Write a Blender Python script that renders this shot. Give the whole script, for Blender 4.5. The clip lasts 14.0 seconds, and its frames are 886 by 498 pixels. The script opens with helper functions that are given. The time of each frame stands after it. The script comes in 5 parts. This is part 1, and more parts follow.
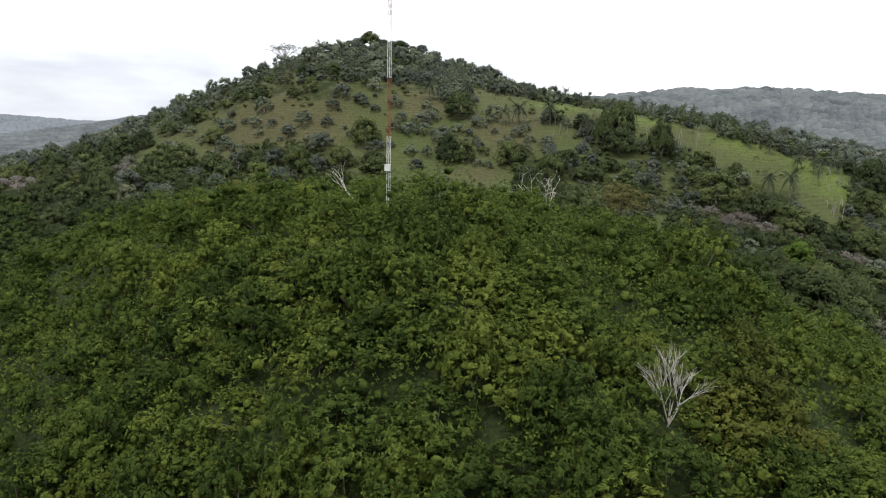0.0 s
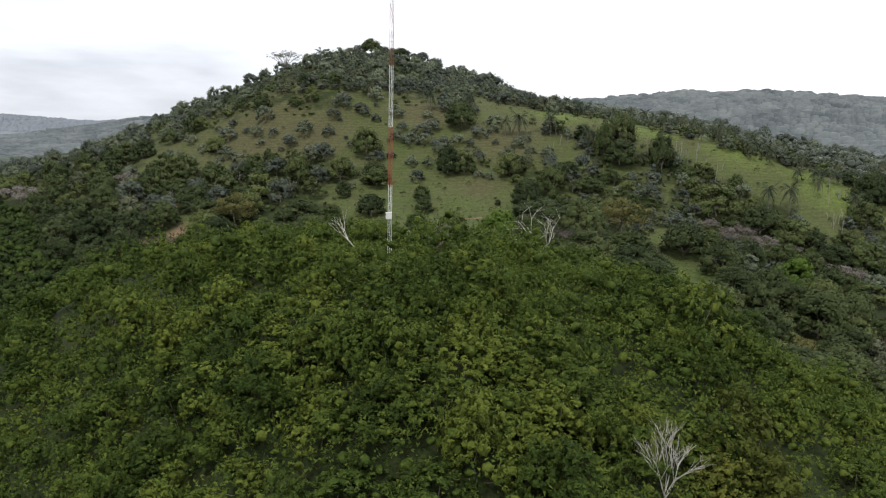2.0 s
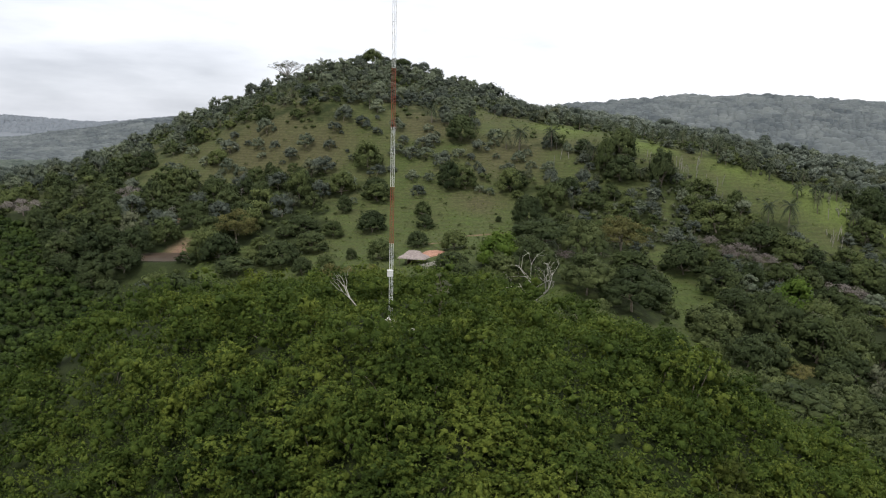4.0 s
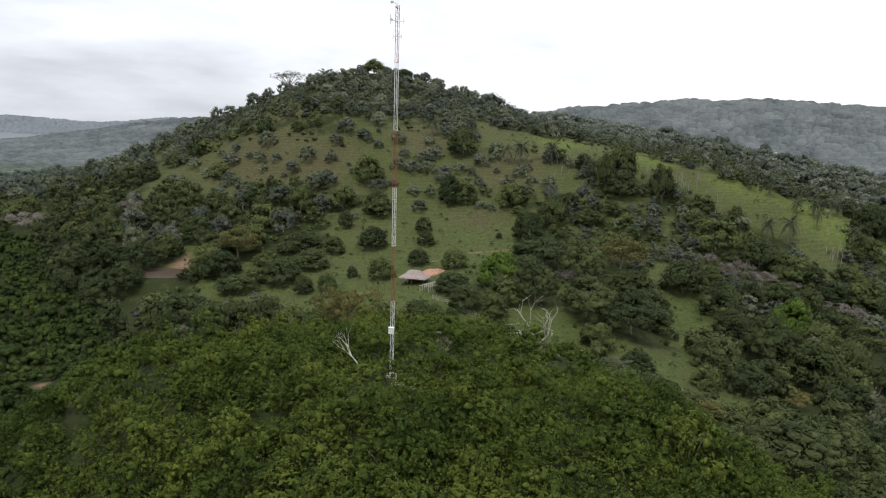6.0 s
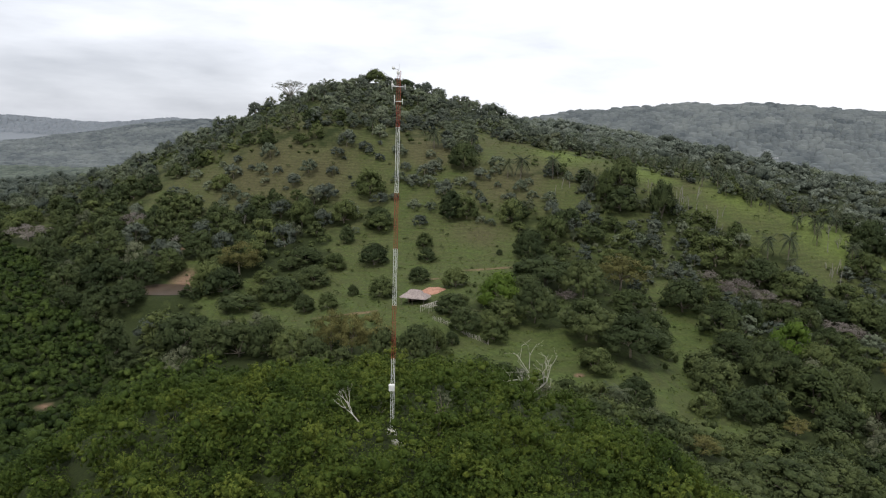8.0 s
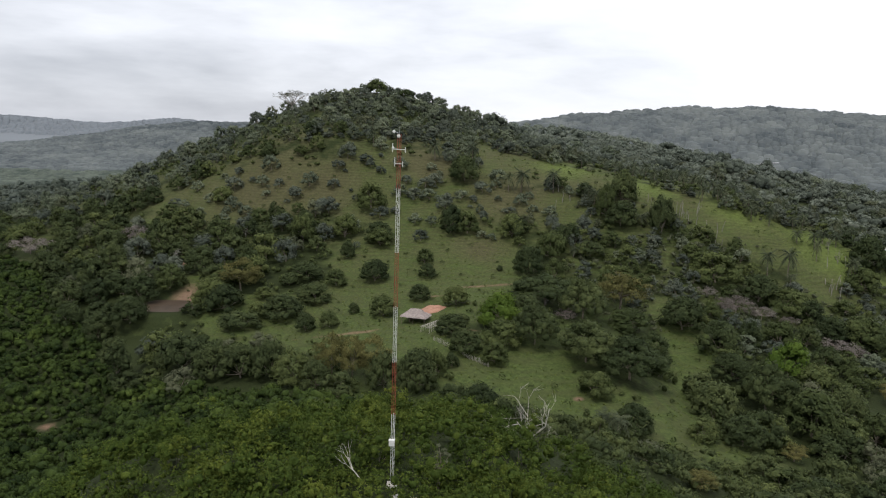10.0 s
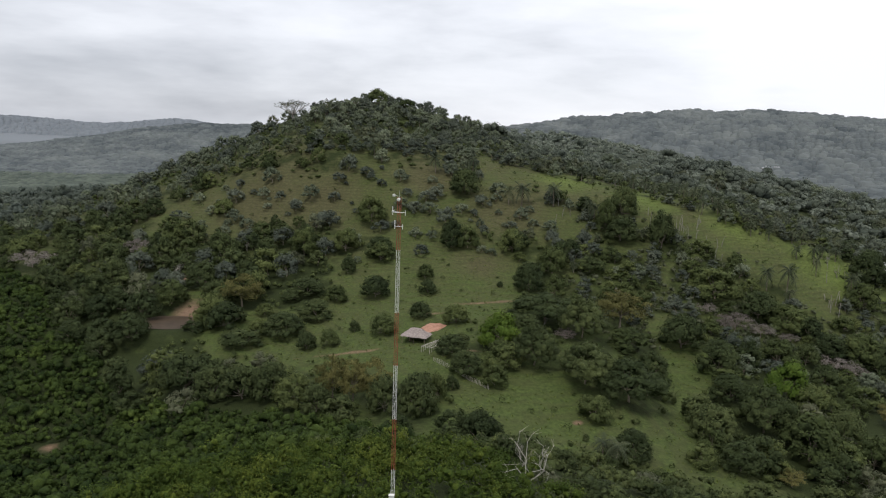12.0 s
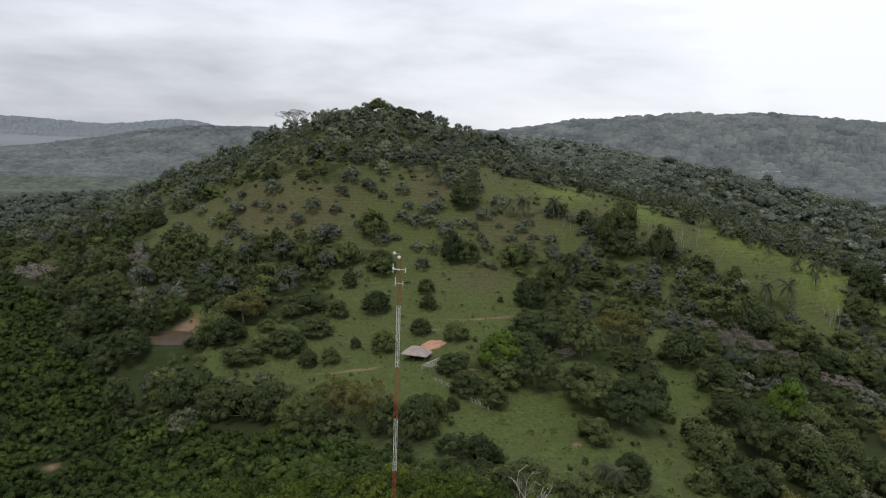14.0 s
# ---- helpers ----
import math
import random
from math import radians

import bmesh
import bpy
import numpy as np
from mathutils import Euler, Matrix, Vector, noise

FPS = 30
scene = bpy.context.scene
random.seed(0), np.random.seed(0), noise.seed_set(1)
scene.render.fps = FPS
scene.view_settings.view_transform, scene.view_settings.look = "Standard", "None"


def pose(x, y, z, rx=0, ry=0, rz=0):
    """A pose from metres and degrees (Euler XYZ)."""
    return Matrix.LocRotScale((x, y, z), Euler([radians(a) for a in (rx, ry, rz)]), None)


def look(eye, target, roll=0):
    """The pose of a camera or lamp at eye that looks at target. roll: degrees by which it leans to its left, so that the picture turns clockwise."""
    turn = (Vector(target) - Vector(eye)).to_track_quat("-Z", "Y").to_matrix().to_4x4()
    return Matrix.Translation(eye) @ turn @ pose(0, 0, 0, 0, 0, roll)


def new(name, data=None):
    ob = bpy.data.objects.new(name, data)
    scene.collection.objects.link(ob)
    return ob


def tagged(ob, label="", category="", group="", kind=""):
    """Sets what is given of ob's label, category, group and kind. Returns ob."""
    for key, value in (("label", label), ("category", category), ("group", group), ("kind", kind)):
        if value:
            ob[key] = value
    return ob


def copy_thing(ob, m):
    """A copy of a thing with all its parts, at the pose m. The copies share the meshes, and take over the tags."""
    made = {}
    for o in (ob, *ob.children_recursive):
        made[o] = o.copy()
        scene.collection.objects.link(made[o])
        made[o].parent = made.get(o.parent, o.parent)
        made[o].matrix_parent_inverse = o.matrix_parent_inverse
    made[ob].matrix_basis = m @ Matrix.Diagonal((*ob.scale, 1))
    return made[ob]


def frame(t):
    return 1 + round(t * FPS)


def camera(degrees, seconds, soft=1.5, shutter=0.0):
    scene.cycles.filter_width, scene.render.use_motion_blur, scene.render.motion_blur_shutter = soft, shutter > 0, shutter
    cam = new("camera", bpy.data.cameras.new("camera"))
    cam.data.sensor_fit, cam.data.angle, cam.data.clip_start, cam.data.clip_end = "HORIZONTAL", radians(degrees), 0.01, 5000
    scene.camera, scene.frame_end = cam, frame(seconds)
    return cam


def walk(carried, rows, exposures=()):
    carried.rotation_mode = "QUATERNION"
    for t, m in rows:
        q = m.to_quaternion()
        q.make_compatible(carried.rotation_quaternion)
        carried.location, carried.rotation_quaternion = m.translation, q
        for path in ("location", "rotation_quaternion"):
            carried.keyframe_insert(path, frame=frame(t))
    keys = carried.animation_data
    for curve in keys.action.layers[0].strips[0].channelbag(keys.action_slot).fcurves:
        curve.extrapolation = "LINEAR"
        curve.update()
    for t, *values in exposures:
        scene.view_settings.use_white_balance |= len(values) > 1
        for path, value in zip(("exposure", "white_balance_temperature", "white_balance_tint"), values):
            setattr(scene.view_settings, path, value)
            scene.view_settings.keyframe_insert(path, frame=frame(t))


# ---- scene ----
cam = camera(64.1, 14.0, soft=1.15)
METRES, EYE, TILT, LEAN, TURN = 44.0, 5.74, -9.3, -1.2, 0.0
ROWS = [
    (0.0, 0.0, 0.0, 0.0, -0.0, 0.0, 0.0),
    (0.5, -0.0003, -0.0025, 0.0175, 0.0, -0.02, -0.02),
    (1.0, -0.001, -0.0076, 0.0488, 0.01, -0.04, -0.03),
    (1.5, -0.0008, -0.013, 0.0805, 0.03, -0.05, -0.07),
    (2.0, -0.0001, -0.0183, 0.1167, 0.05, -0.06, -0.09),
    (2.5, 0.0003, -0.0235, 0.1514, 0.06, -0.06, -0.11),
    (3.0, 0.0001, -0.0296, 0.1863, 0.08, -0.04, -0.15),
    (5.5, 0.0, -0.063, 0.3632, 0.15, 0.0, -0.37),
    (6.0, -0.0003, -0.0684, 0.3995, 0.17, 0.01, -0.43),
    (6.5, -0.0007, -0.0739, 0.434, 0.19, 0.0, -0.48),
    (7.0, -0.0001, -0.0802, 0.4716, 0.21, -0.01, -0.53),
    (7.5, 0.0, -0.086, 0.5112, 0.23, -0.01, -0.57),
    (8.0, 0.0006, -0.0913, 0.5484, 0.25, -0.01, -0.6),
    (10.5, 0.0024, -0.1197, 0.7316, 0.33, -0.04, -0.72),
    (11.0, 0.0029, -0.1256, 0.7692, 0.34, -0.05, -0.73),
    (11.5, 0.0039, -0.1323, 0.808, 0.37, -0.06, -0.74),
    (12.0, 0.0042, -0.1379, 0.846, 0.39, -0.08, -0.77),
    (12.5, 0.005, -0.1438, 0.8826, 0.41, -0.08, -0.77),
    (13.0, 0.0047, -0.1502, 0.9226, 0.43, -0.09, -0.79),
    (13.5, 0.0043, -0.1555, 0.956, 0.44, -0.1, -0.81),
    (14.0, 0.0052, -0.1616, 0.9866, 0.46, -0.1, -0.82),
]
walk(cam, [(t, pose(0, 0, EYE, TILT, LEAN, TURN) @ pose(METRES * x, METRES * y, METRES * z, 90 + pitch, roll, yaw)) for t, x, y, z, yaw, pitch, roll in ROWS],
     exposures=[(0, 0.62), (3, 0.43), (6.5, 0.34), (14, 0.03)])

# ---- light ----
SUN_ELEVATION, SUN_AZIMUTH = 62.0, 215.0   # degrees; azimuth clockwise from +y (ahead)
world = bpy.data.worlds.new("overcast_sky")
scene.world = world
world.use_nodes = True
wn, wl = world.node_tree.nodes, world.node_tree.links
wn.clear()


def sky_noise(vector, scale, detail, rough, distort=0.0):
    node = wn.new("ShaderNodeTexNoise")
    node.inputs["Scale"].default_value = scale
    node.inputs["Detail"].default_value = detail
    node.inputs["Roughness"].default_value = rough
    node.inputs["Distortion"].default_value = distort
    wl.new(vector, node.inputs["Vector"])
    return node.outputs["Fac"]


w_coord = wn.new("ShaderNodeTexCoord")
w_map = wn.new("ShaderNodeMapping")
w_map.inputs["Scale"].default_value = (1.0, 1.0, 4.2)
w_map.inputs["Location"].default_value = (0.35, 0.1, 0.2)
wl.new(w_coord.outputs["Generated"], w_map.inputs["Vector"])
cloud = sky_noise(w_map.outputs["Vector"], 2.3, 6.0, 0.5, 0.12)
w_sep = wn.new("ShaderNodeSeparateXYZ")
wl.new(w_coord.outputs["Generated"], w_sep.inputs[0])
w_side = wn.new("ShaderNodeMath")
w_side.operation = "MULTIPLY_ADD"
w_side.inputs[1].default_value, w_side.inputs[2].default_value = 0.46, -0.02
wl.new(w_sep.outputs["X"], w_side.inputs[0])
w_sum = wn.new("ShaderNodeMath")
puff = sky_noise(w_map.outputs["Vector"], 7.0, 5.0, 0.55, 0.1)
w_puff = wn.new("ShaderNodeMath")
w_puff.operation = "MULTIPLY_ADD"
w_puff.inputs[1].default_value = 0.28
wl.new(puff, w_puff.inputs[0])
w_soft = wn.new("ShaderNodeMath")
w_soft.operation = "MULTIPLY_ADD"
w_soft.inputs[1].default_value, w_soft.inputs[2].default_value = 1.0, -0.14
wl.new(cloud, w_soft.inputs[0])
wl.new(w_soft.outputs[0], w_puff.inputs[2])
wl.new(w_puff.outputs[0], w_sum.inputs[0])
wl.new(w_side.outputs[0], w_sum.inputs[1])
w_ramp = wn.new("ShaderNodeValToRGB")
w_ramp.color_ramp.elements[0].position, w_ramp.color_ramp.elements[0].color = 0.14, (0.42, 0.44, 0.49, 1)
w_ramp.color_ramp.elements[1].position, w_ramp.color_ramp.elements[1].color = 0.62, (0.86, 0.875, 0.93, 1)
e = w_ramp.color_ramp.elements.new(0.46)
e.color = (0.74, 0.76, 0.815, 1)
wl.new(w_sum.outputs[0], w_ramp.inputs["Fac"])
w_sky = wn.new("ShaderNodeTexSky")
w_sky.sky_type = "NISHITA"
w_sky.sun_disc = False
w_sky.sun_elevation, w_sky.sun_rotation = radians(SUN_ELEVATION), radians(SUN_AZIMUTH)
w_gain = wn.new("ShaderNodeVectorMath")
w_gain.operation = "SCALE"
w_gain.inputs["Scale"].default_value = 0.1
wl.new(w_sky.outputs["Color"], w_gain.inputs[0])
w_mix = wn.new("ShaderNodeMix")
w_mix.data_type = "RGBA"
w_mix.inputs["Factor"].default_value = 0.93
wl.new(w_gain.outputs["Vector"], w_mix.inputs["A"])
wl.new(w_ramp.outputs["Color"], w_mix.inputs["B"])
w_bg = wn.new("ShaderNodeBackground")
w_up = wn.new("ShaderNodeMapRange")   # an overcast sky is brighter overhead than at the horizon
w_up.inputs["From Min"].default_value, w_up.inputs["From Max"].default_value = 0.0, 1.0
w_up.inputs["To Min"].default_value, w_up.inputs["To Max"].default_value = 1.10, 1.55
wl.new(w_sep.outputs["Z"], w_up.inputs["Value"])
wl.new(w_up.outputs["Result"], w_bg.inputs["Strength"])
wl.new(w_mix.outputs["Result"], w_bg.inputs["Color"])
w_out = wn.new("ShaderNodeOutputWorld")
wl.new(w_bg.outputs["Background"], w_out.inputs["Surface"])

sun = new("sun", bpy.data.lights.new("sun", "SUN"))
sun.data.energy, sun.data.angle, sun.data.color = 1.8, radians(12), (1.0, 0.96, 0.88)
sun_dir = Vector((math.sin(radians(SUN_AZIMUTH)) * math.cos(radians(SUN_ELEVATION)),
                  math.cos(radians(SUN_AZIMUTH)) * math.cos(radians(SUN_ELEVATION)), math.sin(radians(SUN_ELEVATION))))
sun.matrix_world = look(sun_dir * 200, (0, 0, 0))


# ---- materials ----
class Mat:
    """A node material with short ways to add nodes."""

    def __init__(self, name):
        self.m = bpy.data.materials.new(name)
        self.m.use_nodes = True
        self.n, self.l = self.m.node_tree.nodes, self.m.node_tree.links
        self.bsdf = self.n["Principled BSDF"]
        self.geo = self.n.new("ShaderNodeNewGeometry")

    def noise(self, scale, detail=4.0, rough=0.55, vector=None):
        node = self.n.new("ShaderNodeTexNoise")
        node.inputs["Scale"].default_value = scale
        node.inputs["Detail"].default_value = detail
        node.inputs["Roughness"].default_value = rough
        self.l.new(vector or self.geo.outputs["Position"], node.inputs["Vector"])
        return node.outputs["Fac"]

    def ramp(self, fac, *stops):
        node = self.n.new("ShaderNodeValToRGB")
        els = node.color_ramp.elements
        while len(els) < len(stops):
            els.new(0.5)
        for el, (pos, col) in zip(els, stops):
            el.position, el.color = pos, (*col, 1)
        self.l.new(fac, node.inputs["Fac"])
        return node.outputs["Color"]

    def mix(self, fac, a, b, mode="MIX"):
        node = self.n.new("ShaderNodeMix")
        node.data_type, node.blend_type = "RGBA", mode
        for key, val in (("Factor", fac), ("A", a), ("B", b)):
            if isinstance(val, (int, float)):
                node.inputs[key].default_value = val
            elif isinstance(val, tuple):
                node.inputs[key].default_value = (*val, 1)
            else:
                self.l.new(val, node.inputs[key])
        return node.outputs["Result"]

    def math(self, op, a, b=0.0, c=0.0):
        node = self.n.new("ShaderNodeMath")
        node.operation = op
        for k, val in enumerate((a, b, c)):
            if isinstance(val, (int, float)):
                node.inputs[k].default_value = val
            else:
                self.l.new(val, node.inputs[k])
        return node.outputs[0]

    def spot(self, x, y, inner, outer, wobble=0.0, squash=1.0):
        """1 within inner metres of a place in the plan, 0 beyond outer."""
        node = self.n.new("ShaderNodeVectorMath")
        node.operation = "DISTANCE"
        flat = self.n.new("ShaderNodeVectorMath")
        flat.operation = "MULTIPLY"
        flat.inputs[1].default_value = (squash, 1, 0)
        self.l.new(self.geo.outputs["Position"], flat.inputs[0])
        self.l.new(flat.outputs[0], node.inputs[0])
        node.inputs[1].default_value = (x * squash, y, 0)
        d = node.outputs["Value"]
        if wobble:
            d = self.math("MULTIPLY_ADD", self.noise(0.22, 4), wobble, d)
        rng = self.n.new("ShaderNodeMapRange")
        rng.inputs["From Min"].default_value, rng.inputs["From Max"].default_value = inner + wobble / 2, outer + wobble / 2
        rng.inputs["To Min"].default_value, rng.inputs["To Max"].default_value = 1.0, 0.0
        self.l.new(d, rng.inputs["Value"])
        return rng.outputs["Result"]

    def color(self, sock):
        self.l.new(sock, self.bsdf.inputs["Base Color"])

    def finish(self, rough=0.8, bump=None, strength=0.3, dist=0.05, spec=0.3):
        self.bsdf.inputs["Roughness"].default_value = rough
        self.bsdf.inputs["Specular IOR Level"].default_value = spec
        if bump is not None:
            node = self.n.new("ShaderNodeBump")
            node.inputs["Strength"].default_value, node.inputs["Distance"].default_value = strength, dist
            self.l.new(bump, node.inputs["Height"])
            self.l.new(node.outputs["Normal"], self.bsdf.inputs["Normal"])
        return self.m


def leaf_material(name, dark, mid, light, patch=0.25, fine=1.4, translucent=0.25, rough=0.75, patchy=0.62, relief=0.35, island=0.22, grain=3.4):
    """Foliage: tone by leaf, by plant and by patch of the stand, dark leaf gaps painted in by fine noise, leafy relief,
    and some light through the blade.
    """
    k = Mat(name)
    info = k.n.new("ShaderNodeObjectInfo")
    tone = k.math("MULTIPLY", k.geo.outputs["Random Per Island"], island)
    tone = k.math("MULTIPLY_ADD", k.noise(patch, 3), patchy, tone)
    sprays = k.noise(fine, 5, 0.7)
    # leaf tone at blade scale; its dark end paints the shaded gaps between leaves
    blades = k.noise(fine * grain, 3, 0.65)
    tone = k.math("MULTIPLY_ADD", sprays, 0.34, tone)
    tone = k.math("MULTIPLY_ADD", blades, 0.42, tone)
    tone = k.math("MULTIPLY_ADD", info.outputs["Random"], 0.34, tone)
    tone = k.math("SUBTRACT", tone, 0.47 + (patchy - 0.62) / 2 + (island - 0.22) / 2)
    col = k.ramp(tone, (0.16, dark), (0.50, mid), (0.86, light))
    k.color(col)
    k.finish(rough, k.math("MULTIPLY_ADD", blades, 0.5, sprays), 0.9, relief, spec=0.08)
    tr = k.n.new("ShaderNodeBsdfTranslucent")
    k.l.new(col, tr.inputs["Color"])
    ms = k.n.new("ShaderNodeMixShader")
    ms.inputs[0].default_value = translucent
    k.l.new(k.bsdf.outputs[0], ms.inputs[1])
    k.l.new(tr.outputs[0], ms.inputs[2])
    k.l.new(ms.outputs[0], k.n["Material Output"].inputs["Surface"])
    return k.m


def plain_material(name, a, b, scale, rough=0.8, bump=0.3, dist=0.02, metal=0.0, spec=0.3):
    k = Mat(name)
    big, small = k.noise(scale, 4), k.noise(scale * 9, 3)
    k.color(k.ramp(k.math("MULTIPLY_ADD", small, 0.4, k.math("MULTIPLY", big, 0.6)), (0.3, a), (0.7, b)))
    k.bsdf.inputs["Metallic"].default_value = metal
    return k.finish(rough, small, bump, dist, spec)


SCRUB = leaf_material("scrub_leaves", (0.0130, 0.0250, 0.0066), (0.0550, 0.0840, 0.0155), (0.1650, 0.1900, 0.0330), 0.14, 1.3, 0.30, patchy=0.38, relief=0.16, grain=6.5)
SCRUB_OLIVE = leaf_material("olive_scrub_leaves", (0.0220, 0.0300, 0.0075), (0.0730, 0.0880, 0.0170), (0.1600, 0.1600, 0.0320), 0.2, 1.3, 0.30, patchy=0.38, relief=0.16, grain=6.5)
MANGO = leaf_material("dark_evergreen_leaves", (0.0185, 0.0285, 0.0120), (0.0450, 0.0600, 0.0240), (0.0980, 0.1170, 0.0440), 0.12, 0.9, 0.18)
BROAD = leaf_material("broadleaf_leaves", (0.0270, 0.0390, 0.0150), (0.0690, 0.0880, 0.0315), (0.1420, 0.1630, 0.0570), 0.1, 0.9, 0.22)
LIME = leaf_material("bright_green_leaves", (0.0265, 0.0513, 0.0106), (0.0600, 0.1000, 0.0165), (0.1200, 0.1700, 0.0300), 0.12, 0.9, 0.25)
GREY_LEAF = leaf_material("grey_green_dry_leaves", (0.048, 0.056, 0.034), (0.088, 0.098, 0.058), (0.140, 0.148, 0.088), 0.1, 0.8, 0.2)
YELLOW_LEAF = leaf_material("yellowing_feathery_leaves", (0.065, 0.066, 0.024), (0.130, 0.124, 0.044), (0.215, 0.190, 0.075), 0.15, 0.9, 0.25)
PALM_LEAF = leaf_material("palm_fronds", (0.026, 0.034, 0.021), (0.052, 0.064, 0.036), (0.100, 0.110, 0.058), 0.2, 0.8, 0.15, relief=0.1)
# upper hill foliage: air haze painted in as a paler, bluer leaf colour
HILL_LEAF = leaf_material("hazed_hillside_leaves", (0.052, 0.067, 0.046), (0.120, 0.141, 0.092), (0.205, 0.228, 0.148), 0.08, 0.7, 0.22)
HILL_DARK = leaf_material("hazed_dark_hillside_leaves", (0.042, 0.053, 0.043), (0.086, 0.101, 0.077), (0.155, 0.172, 0.121), 0.08, 0.7, 0.2)
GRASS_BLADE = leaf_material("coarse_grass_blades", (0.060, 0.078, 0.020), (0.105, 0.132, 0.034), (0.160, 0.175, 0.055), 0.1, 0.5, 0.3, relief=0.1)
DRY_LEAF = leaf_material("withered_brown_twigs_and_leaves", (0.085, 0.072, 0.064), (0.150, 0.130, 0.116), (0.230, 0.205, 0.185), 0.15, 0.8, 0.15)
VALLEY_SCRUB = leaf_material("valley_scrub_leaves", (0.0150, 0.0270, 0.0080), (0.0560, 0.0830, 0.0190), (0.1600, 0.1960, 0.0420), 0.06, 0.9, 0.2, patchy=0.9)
# woods behind the pasture: leaf colour lightened and greyed to paint in haze
WOODS = leaf_material("hazed_mixed_woods_leaves", (0.064, 0.080, 0.068), (0.116, 0.135, 0.110), (0.176, 0.196, 0.152), 0.02, 0.12, 0.2, patchy=1.0, relief=0.4, island=0.25)
# distance haze is part of these bluish-grey leaf colours, stronger on the last ridge
FAR_WOODS = leaf_material("distant_hazed_woods_leaves", (0.068, 0.080, 0.086), (0.108, 0.122, 0.125), (0.154, 0.168, 0.164), 0.016, 0.05, 0.1, patchy=1.5, relief=0.3, island=0.3)
RIDGE_WOODS = leaf_material("most_distant_hazed_woods_leaves", (0.1460, 0.1628, 0.1820), (0.1660, 0.1844, 0.2036), (0.1880, 0.2064, 0.2240), 0.004, 0.03, 0.1, relief=1.5)
BARK = plain_material("grey_brown_bark", (0.09, 0.07, 0.05), (0.22, 0.19, 0.15), 2.0)
PALE_BARK = plain_material("bleached_dead_wood", (0.27, 0.25, 0.21), (0.48, 0.46, 0.41), 3.0)
GREY_WOOD = plain_material("grey_dead_wood", (0.16, 0.15, 0.13), (0.32, 0.30, 0.27), 2.0)
DRY_TWIG = plain_material("purple_brown_dry_twigs", (0.13, 0.10, 0.085), (0.24, 0.20, 0.17), 1.5)
RED_PAINT = plain_material("faded_red_mast_paint", (0.20, 0.045, 0.025), (0.30, 0.08, 0.045), 1.2, 0.55, 0.1, 0.004)
WHITE_PAINT = plain_material("white_mast_paint", (0.50, 0.50, 0.47), (0.70, 0.70, 0.67), 1.2, 0.5, 0.1, 0.004)
GREY_METAL = plain_material("galvanised_steel", (0.42, 0.43, 0.44), (0.60, 0.61, 0.62), 2.0, 0.4, 0.1, 0.003, 0.7)
CONCRETE = plain_material("weathered_concrete", (0.30, 0.28, 0.25), (0.48, 0.46, 0.42), 1.0, 0.9)
THATCH = plain_material("grey_palm_thatch", (0.16, 0.13, 0.12), (0.34, 0.29, 0.27), 1.6, 0.95, 0.8, 0.08)
CLAY = plain_material("bare_orange_clay", (0.20, 0.10, 0.066), (0.42, 0.235, 0.165), 0.7, 0.95, 0.6, 0.1)
MUD = plain_material("mud_wall", (0.14, 0.10, 0.07), (0.24, 0.18, 0.13), 1.0, 0.95)
SHEET = plain_material("pale_metal_sheet_roof", (0.30, 0.30, 0.31), (0.44, 0.44, 0.45), 0.6, 0.5)
POST = plain_material("weathered_fence_wood", (0.26, 0.24, 0.21), (0.46, 0.43, 0.39), 2.5, 0.9)


